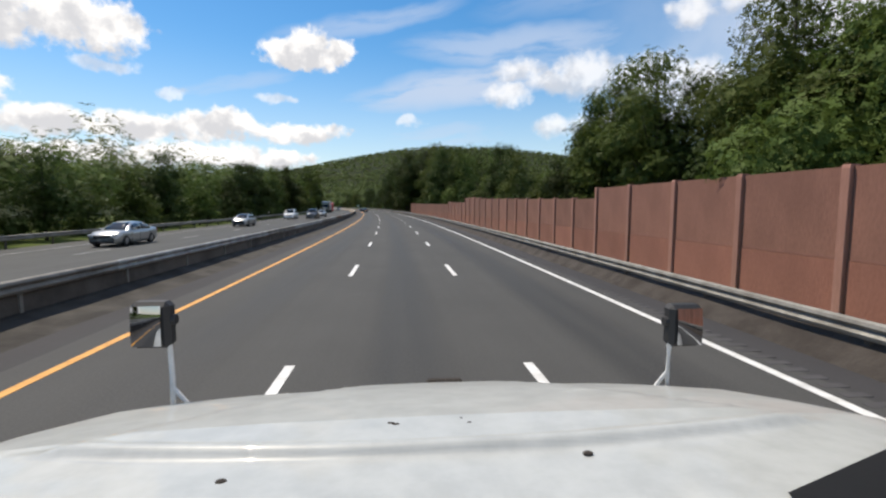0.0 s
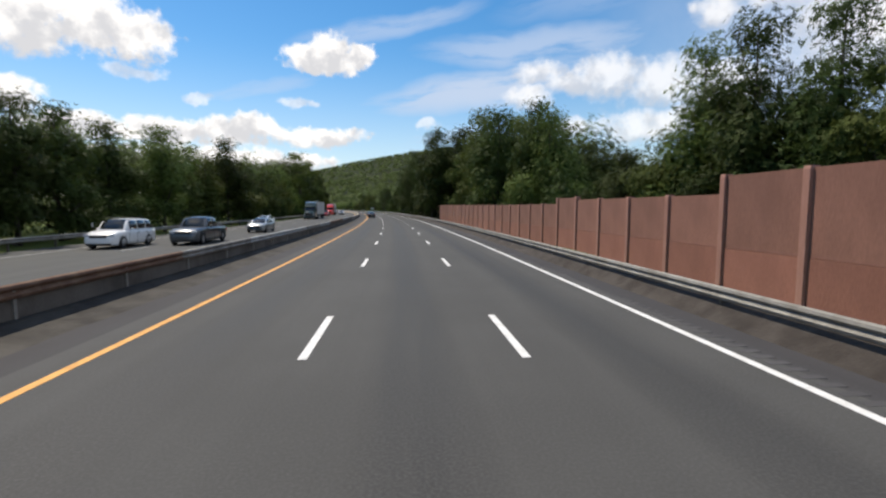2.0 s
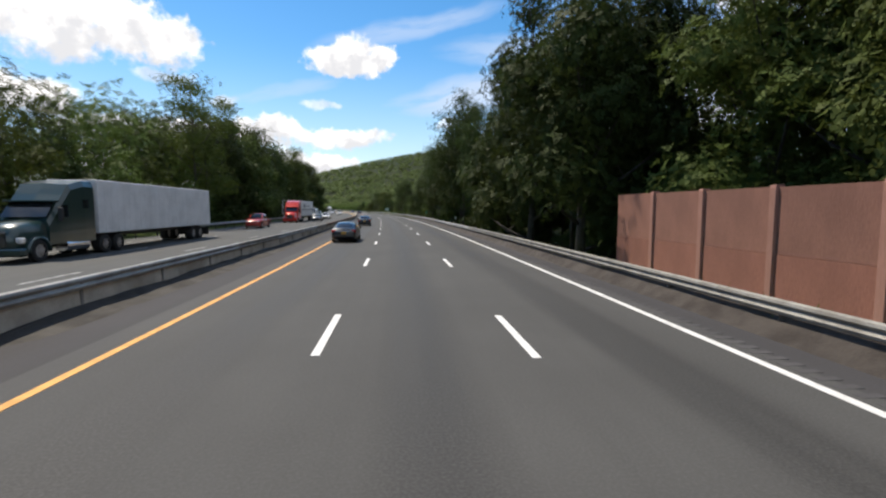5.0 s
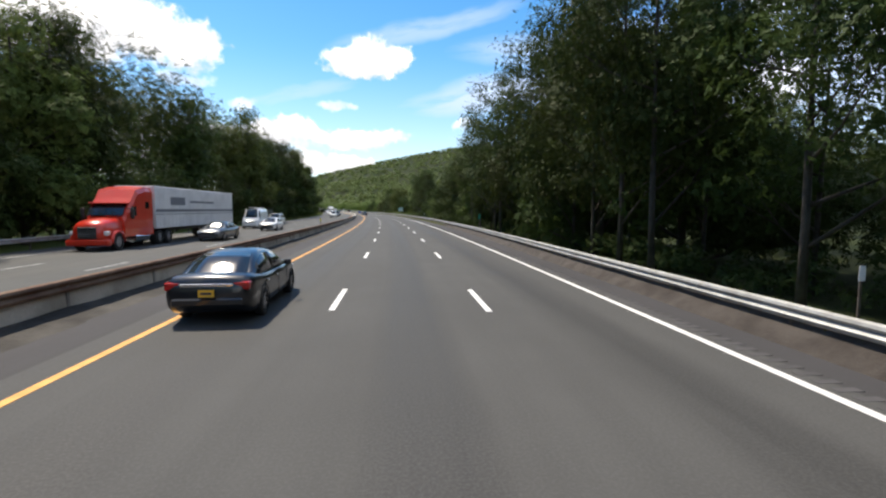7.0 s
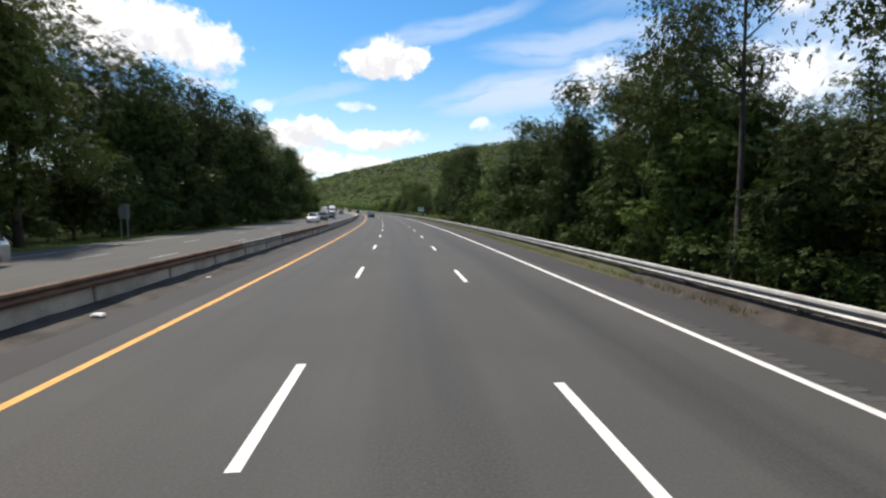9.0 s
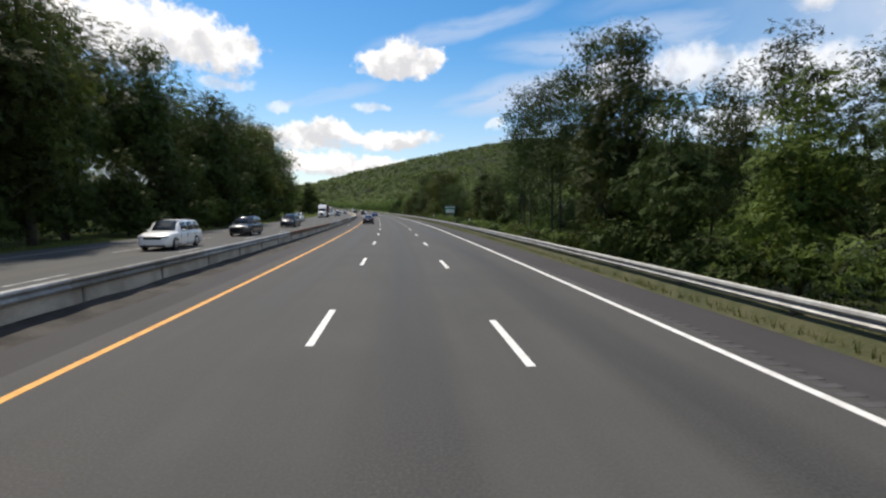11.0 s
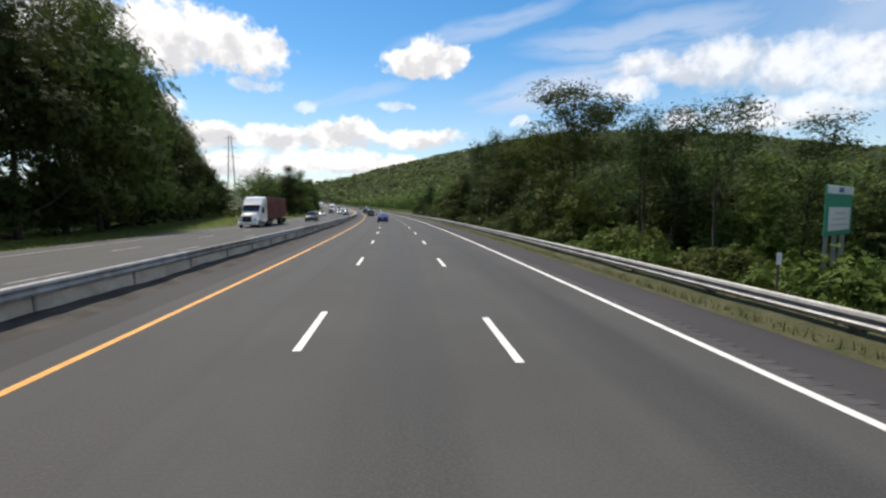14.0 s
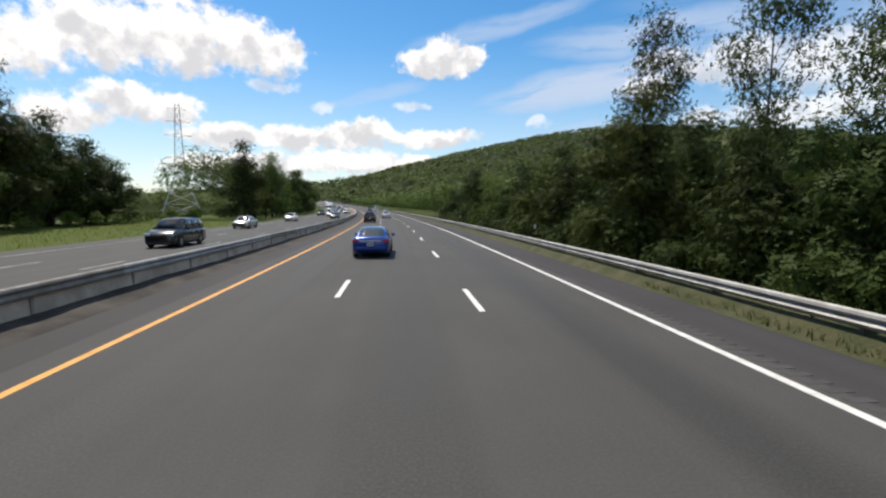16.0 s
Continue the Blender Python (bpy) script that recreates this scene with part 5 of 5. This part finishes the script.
        if stripe:
            for z0, z1, m in ((2.26, 2.46, STRIPE_GREY), (2.08, 2.13, STRIPE_GREY)):
                bm = bmesh.new()
                box(bm, min(x * 1.28, x * 1.306), max(x * 1.28, x * 1.306), y0 + 0.05, y1 - 0.05, z0, z1)
                part("stripe", bm, m, trailer)
            # the maker's mark and its line of small lettering, as plain bars
            for ya, yb, z0, z1 in ((-9.9, -7.5, 2.75, 3.35), (-15.8, -10.8, 2.95, 3.12)):
                bm = bmesh.new()
                box(bm, min(x * 1.28, x * 1.306), max(x * 1.28, x * 1.306), ya, yb, z0, z1)
                part("lettering_bar", bm, STRIPE_GREY, trailer)
        bm = bmesh.new()
        box(bm, x * 0.75 - 0.06, x * 0.75 + 0.06, y1 - 2.9, y1 - 2.75, 0.35, 1.1)
        part("landing_leg", bm, DARK_PLASTIC, ob)
        bm = bmesh.new()
        box(bm, x * 0.95 - 0.3, x * 0.95 + 0.3, y0 + 0.35, y0 + 0.37, 0.25, 0.9)
        part("mud_flap", bm, RUBBER, ob)
    return ob


SILVER, WHITE, BLACK, GREY = (0.42, 0.43, 0.42), (0.78, 0.78, 0.77), (0.012, 0.013, 0.016), (0.10, 0.105, 0.11)
BLUE, RED, TAN = (0.004, 0.045, 0.26), (0.42, 0.025, 0.015), (0.30, 0.25, 0.19)
OUT, MID = -18.1, -14.5
car("silver sedan driving in the oncoming lanes", 31.5, -17.4, SILVER, "sedan", metal=0.6)
car("silver hatchback driving in the oncoming lanes", 59.0, OUT, SILVER, "hatch", metal=0.6)
car("white sport utility car with dark windows", 89.3, OUT, WHITE, "suv", metal=0.0)
car("dark grey pickup truck in the oncoming lanes", 92.4, MID, GREY, "pickup", metal=0.5)
car("silver grey sedan with dark windows", 108.4, MID, SILVER, "sedan", metal=0.6)
car("white sedan in the oncoming lanes", 124.0, OUT, WHITE, "sedan", metal=0.0)
semi("dark green semi truck with a plain white trailer", 165.0, OUT, (0.012, 0.035, 0.032), stripe=False)
car("red pickup truck in the oncoming lanes", 207.0, OUT, RED, "pickup", metal=0.1, name="pickup_truck")
semi("red semi truck with a white striped trailer", 229.0, OUT, (0.60, 0.030, 0.012))
car("dark grey sedan beside the long trailer", 239.6, MID, GREY, "sedan", metal=0.5, glass=PALE_GLASS)
car("white sedan following the long trailer", 257.0, MID, WHITE, "sedan", metal=0.0)
car("white van with a ladder rack on its roof", 264.0, OUT, WHITE, "van", metal=0.0, name="van")
car("silver sport utility car in the oncoming lanes", 276.0, OUT, SILVER, "suv", metal=0.6)
car("white sport utility car close to the barrier", 345.0, MID, WHITE, "suv", metal=0.0)
car("black sport utility car in the oncoming lanes", 360.6, MID, BLACK, "suv")
car("dark blue-black minivan in the oncoming lanes", 382.0, MID, (0.012, 0.02, 0.035), "minivan")
car("small white sport utility car in the oncoming lanes", 410.0, OUT, WHITE, "suv", metal=0.0)
semi("white semi truck with a rust-red container", 459.0, OUT, (0.76, 0.76, 0.75), load="container", stripe=False, length=11.4)
car("black sport utility car near the grass verge", 488.3, MID, BLACK, "suv")
car("silver grey sedan far up the oncoming lanes", 515.5, OUT, SILVER, "sedan", metal=0.6)
car("white car far up the oncoming lanes", 545.0, OUT, WHITE, "hatch", metal=0.0)
car("dark car far up the oncoming lanes", 560.0, -11.4, GREY, "sedan")
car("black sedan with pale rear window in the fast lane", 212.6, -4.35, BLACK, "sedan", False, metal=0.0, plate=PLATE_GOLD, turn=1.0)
# two added repeats of the black sedan, at its earlier and later positions
car("charcoal repeat of the black sedan further back in the fast lane", 179.2, -4.2, (0.008, 0.009, 0.010), "sedan", False, metal=0.0, plate=PLATE_GOLD)
car("dark grey repeat of the black sedan, tinted windows, further on", 394.5, -3.9, (0.03, 0.03, 0.034), "sedan", False)
car("bright blue sedan with red tail lights", 481.2, -1.40, BLUE, "sedan", False, metal=0.3, glass=PALE_GLASS, turn=-1.5)
car("dark brown sport utility car far ahead", 536.0, -3.6, (0.035, 0.022, 0.018), "suv", False)
car("white sedan far ahead in the lane", 566.0, -0.2, WHITE, "sedan", False, metal=0.0)
semi("white box truck far off on the rising road", 640.0, OUT, WHITE, stripe=False, length=9)
car("tan car far off on the rising road", 610.0, MID, TAN, "sedan")
car("white van far off on the rising road", 668.0, MID, WHITE, "van", name="van", metal=0.0)
car("white car far off on the rising road", 700.0, -11.2, WHITE, "suv", metal=0.0)
car("red car far off on the rising road", 740.0, OUT, RED, "sedan")
car("white van ahead on the rising road", 690.0, 3.6, WHITE, "van", False, name="van", metal=0.0)
semi("pale semi truck far off on the rising road", 820.0, OUT, WHITE, stripe=False)
car("grey car far off on the rising road", 790.0, MID, GREY, "suv")
for label, s, n, c, style in (("white car in the distant traffic", 585.0, -14.4, WHITE, "sedan"), ("dark car in the distant traffic", 598.0, -18.0, BLACK, "suv"),
                              ("silver car in the distant traffic", 625.0, -11.3, SILVER, "hatch"), ("white car in the distant traffic", 633.0, -14.6, WHITE, "suv"),
                              ("silver car in the distant traffic", 652.0, -17.9, SILVER, "sedan"), ("red car in the distant traffic", 682.0, -14.4, RED, "hatch"),
                              ("white car in the distant traffic", 716.0, -18.2, WHITE, "van"), ("dark car in the distant traffic", 728.0, -11.2, GREY, "suv")):
    car(label, s, n, c, style, metal=0.0, name="van" if style == "van" else "car")
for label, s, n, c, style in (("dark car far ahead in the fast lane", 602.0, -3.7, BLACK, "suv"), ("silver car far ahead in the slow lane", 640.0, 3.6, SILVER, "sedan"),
                              ("dark car far ahead in the slow lane", 735.0, 3.7, GREY, "sedan")):
    car(label, s, n, c, style, False, metal=0.2)

# ---------------------------------------------------------------- the truck that starts the drive
HOOD_WHITE = surface("truck_white_paint", (0.44, 0.455, 0.44), (0.425, 0.44, 0.425), 0.42, scale=1.5, fine=9, bump=0.0, coat=0.45, spec=0.3)


def start_truck():
    """White hood with its fenders, bumper, wheels and fender mirrors, standing in the middle lane."""
    ob = thing("truck_front", "white truck hood with chrome-backed fender mirrors", "truck", m=along(-0.1, 0.0))
    tops = [(0.62, 1.880), (1.05, 1.838), (1.25, 1.826), (1.5, 1.766), (1.8, 1.686), (2.05, 1.604), (2.2, 1.550), (2.3, 1.500), (2.36, 1.42), (2.38, 1.28)]
    wide = [(0.62, 1.42), (1.25, 1.42), (1.5, 1.41), (1.8, 1.37), (2.05, 1.28), (2.2, 1.19), (2.3, 1.08), (2.36, 0.98), (2.38, 0.92)]
    panel = [(1.05, 1.05), (1.26, 0.94), (1.41, 0.81), (1.76, 0.60), (2.2, 0.335), (2.4, 0.2)]
    fall = [(0.0, 0.010), (0.35, 0.006), (0.70, -0.006), (0.88, -0.024), (0.95, -0.045), (0.985, -0.09), (1.0, -0.17)]

    def skin(u, y):
        """Height of the hood: crowned, with a raised middle panel and a rounded crease across its rear."""
        hw = lerp(wide, y)
        x = u * hw
        back = 1.075 + 0.115 * x * x
        z = lerp(tops, y) + lerp(fall, u)
        z += 0.018 * smooth01((lerp(panel, y) - x) / 0.03) * smooth01((y - back) / 0.02)
        z += 0.022 * math.exp(-((y - back) / 0.016) ** 2) * smooth01((1.06 - x) / 0.06)
        return x, y, z

    us = [i / 26 for i in range(24)] + [0.91, 0.94, 0.965, 0.985, 1.0]
    ys = [0.62 + 0.01 * i for i in range(0, 40, 5)] + [1.02 + 0.0085 * i for i in range(36)] + [1.34 + 0.035 * i for i in range(28)] + [2.32, 2.345, 2.36, 2.37, 2.38]
    bm = bmesh.new()
    secs = []
    for y in ys:
        half = [(0.0, y, 0.62), (lerp(wide, y), y, 0.62)] + [skin(u, y) for u in us[::-1]]
        secs.append(half + [(-x, y, z) for x, y, z in half[-2:0:-1]])
    loft(bm, secs)
    part("hood", bm, HOOD_WHITE, ob, smooth=True)
    bm = bmesh.new()
    low = [bm.verts.new(v) for v in ((0.55, 0.60, 1.872), (1.50, 0.60, 1.872), (1.50, 1.16, 1.80), (1.02, 0.965, 1.858), (0.62, 0.805, 1.874))]
    bmesh.ops.solidify(bm, geom=[bm.faces.new(low)], thickness=-0.02)
    part("cowl", bm, DARK_PLASTIC, ob, "black wiper cowl at the hood's rear corner")
    bm = bmesh.new()
    box(bm, -1.2, 1.2, 2.1, 2.62, 0.35, 0.75, bevel=0.08)
    part("bumper", bm, CHROME, ob)
    bm = bmesh.new()
    box(bm, -0.55, 0.55, 2.34, 2.42, 0.72, 1.25, bevel=0.03)
    part("grille", bm, DARK_PLASTIC, ob)
    bm = bmesh.new()
    box(bm, -0.02, 0.16, 2.24, 2.28, 1.545, 1.572, bevel=0.010)
    part("hood_emblem", bm, DIRT, ob)
    for x, y, z in ((-0.172, 1.214, 1.851), (-0.158, 1.205, 1.852), (0.022, 1.225, 1.850), (0.040, 1.195, 1.852), (-0.53, 0.985, 1.849), (0.30, 1.02, 1.852)):
        bm = bmesh.new()
        bmesh.ops.create_icosphere(bm, subdivisions=2, radius=0.010)
        for v in bm.verts:
            v.co = Vector((x + v.co.x * 1.3, y + v.co.y, z + v.co.z * 0.6))
        part("dirt_speck", bm, DIRT, ob)
    for x in (-1, 1):
        put_wheel(ob, x * 1.0, 1.45, 0.51, 0.29)
        fx, fy = x * 1.16, 2.10
        hz = 1.92 if x < 0 else 1.86
        bm = bmesh.new()
        tube(bm, [(fx, fy, 1.52), (fx - x * 0.004, fy, hz - 0.24), (fx + x * 0.0, fy, hz - 0.09)], [0.012] * 3, 8)
        tube(bm, [(fx - x * 0.07, fy, 1.55), (fx, fy, 1.64)], [0.009] * 2, 6)
        part("mirror_stalk", bm, WHITE_LINE, ob, "white mirror stalk")
        bm = bmesh.new()
        box(bm, min(fx - x * 0.015, fx + x * 0.15), max(fx - x * 0.015, fx + x * 0.15), fy - 0.03, fy + 0.05, hz - 0.10, hz + 0.105, bevel=0.02)
        head = part("mirror_head", bm, DARK_PLASTIC, ob)
        # bulging glass, tilted up a little towards the driver
        bm = bmesh.new()
        grid = []
        for i in range(9):
            for_row = []
            for j in range(9):
                u, v = -1 + i / 4, -1 + j / 4
                for_row.append(bm.verts.new((fx + x * 0.077 + u * 0.062, fy - 0.046 + 0.009 * (u * u + v * v) / 2 + 0.004 * v, hz + 0.0025 + v * 0.088)))
            grid.append(for_row)
        for c0, c1 in zip(grid, grid[1:]):
            for j in range(8):
                bm.faces.new((c0[j], c1[j], c1[j + 1], c0[j + 1]))
        part("mirror_glass", bm, MIRROR, head, smooth=True)
        bm = bmesh.new()
        tube(bm, [(fx - x * 0.03, fy + 0.01, hz + 0.02), (fx - x * 0.012, fy + 0.01, hz + 0.02)], [0.022, 0.026], 10)
        part("clamp_knob", bm, DARK_PLASTIC, head)
    return ob


MIRROR = plain("mirror_glass", (0.55, 0.56, 0.58), 0.03, 1.0)
start_truck()

# ---------------------------------------------------------------- roadside furniture
SIGN_GREEN = plain("sign_green", (0.015, 0.26, 0.16), 0.45)
SIGN_WHITE = plain("sign_white", (0.72, 0.73, 0.72), 0.45)
SIGN_GREY = plain("sign_back_grey", (0.28, 0.29, 0.30), 0.5, 0.4)
POLE_GREY = plain("pole_grey", (0.30, 0.31, 0.30), 0.5, 0.5)
WOOD_POLE = surface("pole_wood", (0.16, 0.12, 0.09), (0.10, 0.08, 0.06), 0.9, scale=3, fine=20)


def ground_at(s, n):
    p = P(s, n)
    return land(p.x, p.y) - rise(s)


def big_sign(s, n, turn):
    """Green sign with a white top strip and a white panel, on three posts."""
    z0 = ground_at(s, n)
    ob = thing("road_sign", "green highway sign with white panel on posts", "sign", m=along(s, n, z0, turn))
    up = -z0
    for x in (-0.88, 0, 0.88):
        bm = bmesh.new()
        box(bm, x - 0.05, x + 0.05, 0.02, 0.11, -0.4, up + 3.0)
        part("post", bm, POLE_GREY, ob)
    bm = bmesh.new()
    box(bm, -1.4, 1.4, -0.025, 0.018, up + 1.64, up + 3.10, bevel=0.012)
    face = part("sign_face", bm, SIGN_GREEN, ob)
    for x0, x1, za, zb in ((-1.38, 1.38, 2.85, 3.08), (-1.14, 1.14, 1.78, 2.46)):
        bm = bmesh.new()
        box(bm, x0, x1, -0.035, -0.024, up + za, up + zb, bevel=0.004)
        part("panel", bm, SIGN_WHITE, face)
    for k in range(3):
        bm = bmesh.new()
        box(bm, -0.9 + 0.16 * k, 0.9 - 0.1 * k, -0.041, -0.034, up + 1.92 + 0.17 * k, up + 1.97 + 0.17 * k)
        part("lettering_bar", bm, PALE_GREY, face)
    bm = bmesh.new()
    box(bm, -0.25, 0.25, -0.041, -0.034, up + 2.90, up + 3.04)
    part("emblem_bar", bm, PLATE_BLUE, face)


PALE_GREY = plain("pale_lettering_grey", (0.50, 0.51, 0.52), 0.5)
PLATE_BLUE = plain("emblem_blue", (0.06, 0.15, 0.35), 0.5)


def marker(s, n, colour, top=1.35, wide=0.07, tall=0.30, label="white reflector marker on a thin steel post", facing=1):
    z0 = ground_at(s, n)
    ob = thing("marker_post", label, "marker", "roadside markers", m=along(s, n, z0))
    bm = bmesh.new()
    box(bm, -0.025, 0.025, -0.015, 0.015, -0.3, top - z0)
    part("post", bm, POST_STEEL, ob)
    bm = bmesh.new()
    box(bm, -wide, wide, -0.03, -0.016, top - z0 - tall, top - z0, bevel=0.01)
    part("plate", bm, colour, ob)


for s in (208.3, 370.9):
    marker(s, 8.6 if s < 300 else 9.2, SIGN_WHITE)
for s, n in ((311, 9.0), (409.5, 9.2), (449.3, 9.2), (487, 9.2), (520, 9.2), (25, -23.2), (95, -23.2), (150, -23.2), (470, -22.6)):
    marker(s, n, SIGN_WHITE)
marker(248.2, 8.6, SIGN_GREEN, 1.95, 0.12, 0.55, "small green marker sign on a steel post")
big_sign(411.7, 13.0, 32)


def back_sign(s, n, wide, low, high, label, mat):
    """A sign for the oncoming lanes, seen from behind."""
    z0 = ground_at(s, n)
    ob = thing("road_sign", label, "sign", m=along(s, n, z0))
    for x in ((-wide * 0.6, wide * 0.6) if wide > 0.4 else (0,)):
        bm = bmesh.new()
        box(bm, x - 0.04, x + 0.04, -0.06, 0.0, -0.4, high - z0)
        part("post", bm, POLE_GREY, ob)
    bm = bmesh.new()
    box(bm, -wide, wide, 0.004, 0.03, low - z0, high - z0, bevel=0.008)
    part("sign_face", bm, mat, ob)


back_sign(253.0, -23.6, 0.20, 1.3, 4.4, "tall narrow pale sign on a post", SIGN_WHITE)
back_sign(424.5, -28.2, 0.72, 1.35, 2.7, "grey back of a road sign on two posts", SIGN_GREY)
back_sign(300.0, -24.0, 0.45, 1.6, 2.9, "grey back of a small road sign", SIGN_GREY)


def lamp_pole(s, n, height):
    z0 = ground_at(s, n)
    ob = thing("lamp_pole", "tall grey lamp pole among the trees", "lamp pole", m=along(s, n, z0))
    bm = bmesh.new()
    tube(bm, [(0, 0, -0.5), (0, 0, height * 0.5), (0, 0, height)], [0.11, 0.09, 0.06], 8)
    part("pole", bm, POLE_GREY, ob)
    bm = bmesh.new()
    tube(bm, [(0, 0, height * 0.72), (0.5, 0, height * 0.74), (0.9, 0, height * 0.74)], [0.03, 0.03, 0.03], 6)
    part("arm", bm, POLE_GREY, ob)
    bm = bmesh.new()
    box(bm, 0.8, 1.35, -0.12, 0.12, height * 0.735, height * 0.735 + 0.1, bevel=0.02)
    part("lamp_head", bm, POLE_GREY, ob)
    bm = bmesh.new()
    box(bm, -0.4, 0.4, -0.05, 0.05, height - 0.3, height - 0.2)
    part("crossarm", bm, POLE_GREY, ob)


lamp_pole(400, 45, 9.6)


def pylon(s, n, height):
    """Lattice power pylon on four legs, with a straight mast above."""
    z0 = ground_at(s, n)
    ob = thing("power_pylon", "grey lattice steel power pylon", "pylon", m=along(s, n, z0, 20))
    knee, spread, waist = height * 0.36, 5.2, 1.3
    corners = [(-1, -1), (1, -1), (1, 1), (-1, 1)]
    for cx, cy in corners:
        bm = bmesh.new()
        tube(bm, [(cx * spread, cy * spread, -0.5), (cx * waist, cy * waist, knee), (cx * 0.5, cy * 0.5, height)], [0.16, 0.13, 0.08], 5)
        part("leg", bm, PYLON_STEEL, ob)
    for (ax, ay), (bx, by) in zip(corners, corners[1:] + corners[:1]):
        bm = bmesh.new()
        lv = [0, 0.3, 0.58, 0.8, 1.0]
        for k0, k1 in zip(lv, lv[1:]):
            w0, w1 = spread + (waist - spread) * k0, spread + (waist - spread) * k1
            tube(bm, [(ax * w0, ay * w0, knee * k0), (bx * w1, by * w1, knee * k1)], [0.06, 0.06], 4)
            tube(bm, [(bx * w0, by * w0, knee * k0), (ax * w1, ay * w1, knee * k1)], [0.06, 0.06], 4)
            tube(bm, [(ax * w1, ay * w1, knee * k1), (bx * w1, by * w1, knee * k1)], [0.06, 0.06], 4)
        for i in range(9):
            z0, z1 = knee + (height - knee) * i / 9, knee + (height - knee) * (i + 1) / 9
            w0, w1 = waist + (0.5 - waist) * i / 9, waist + (0.5 - waist) * (i + 1) / 9
            tube(bm, [(ax * w0, ay * w0, z0), (bx * w1, by * w1, z1)], [0.045, 0.045], 4)
        part("bracing", bm, PYLON_STEEL, ob)
    for z, reach in ((height * 0.72, 3.4), (height * 0.84, 3.0), (height * 0.95, 2.4)):
        bm = bmesh.new()
        tube(bm, [(-reach, 0, z), (0, 0, z + 0.5), (reach, 0, z)], [0.05, 0.09, 0.05], 4)
        tube(bm, [(-reach, 0, z), (0, 0, z - 0.3), (reach, 0, z)], [0.05, 0.06, 0.05], 4)
        part("crossarm", bm, PYLON_STEEL, ob)


PYLON_STEEL = plain("pylon_steel", (0.42, 0.43, 0.42), 0.5, 0.4)
pylon(598, -56, 31)


def utility_pole(s, n, height):
    z0 = ground_at(s, n)
    ob = thing("utility_pole", "wooden utility pole beside the road", "utility pole", m=along(s, n, z0))
    bm = bmesh.new()
    tube(bm, [(0, 0, -0.5), (0, 0, height)], [0.16, 0.11], 8)
    part("pole", bm, WOOD_POLE, ob)
    bm = bmesh.new()
    box(bm, -1.1, 1.1, -0.06, 0.06, height - 0.8, height - 0.66)
    part("crossarm", bm, WOOD_POLE, ob)


utility_pole(585, -27.5, 9)

SIGN_YELLOW = plain("marker_yellow", (0.62, 0.52, 0.02), 0.5)
marker(252.0, -8.2, SIGN_YELLOW, 1.5, 0.06, 0.35, "yellow marker post on the median barrier")
LITTER = plain("litter_white", (0.6, 0.6, 0.58), 0.7)


def litter(s, n, size, seed):
    """A crumpled scrap lying by the roadside."""
    r = random.Random(seed)
    bm = bmesh.new()
    bmesh.ops.create_icosphere(bm, subdivisions=2, radius=1.0)
    for v in bm.verts:
        k = 1 + 0.5 * (r.random() - 0.5)
        v.co = Vector((v.co.x * size * k, v.co.y * size * 0.7 * k, max(-0.02, v.co.z * size * 0.35 * k)))
    me = bpy.data.meshes.new("litter")
    bm.to_mesh(me)
    bm.free()
    ob = part_of("litter", me, LITTER)
    ob.matrix_world = along(s, n, 0.05 if n < right_edge(s) - 0.45 else 0.13)
    tagged(ob, "crumpled pale litter scrap on the shoulder", "litter", "litter along the road")


for i, (s, n, size) in enumerate(((59.8, -7.3, 0.09), (56.2, -7.35, 0.09), (267.6, -7.2, 0.16), (273.5, -7.1, 0.08), (389, -6.9, 0.12), (420.6, 8.6, 0.14), (50, 7.3, 0.10), (400, 8.3, 0.10), (404, 8.4, 0.08), (407.3, 8.1, 0.07), (409.0, 7.9, 0.11), (410.6, 7.75, 0.06), (412.5, 7.9, 0.09), (414.2, 8.0, 0.07), (416.8, 7.8, 0.10))):
    litter(s, n, size, i)
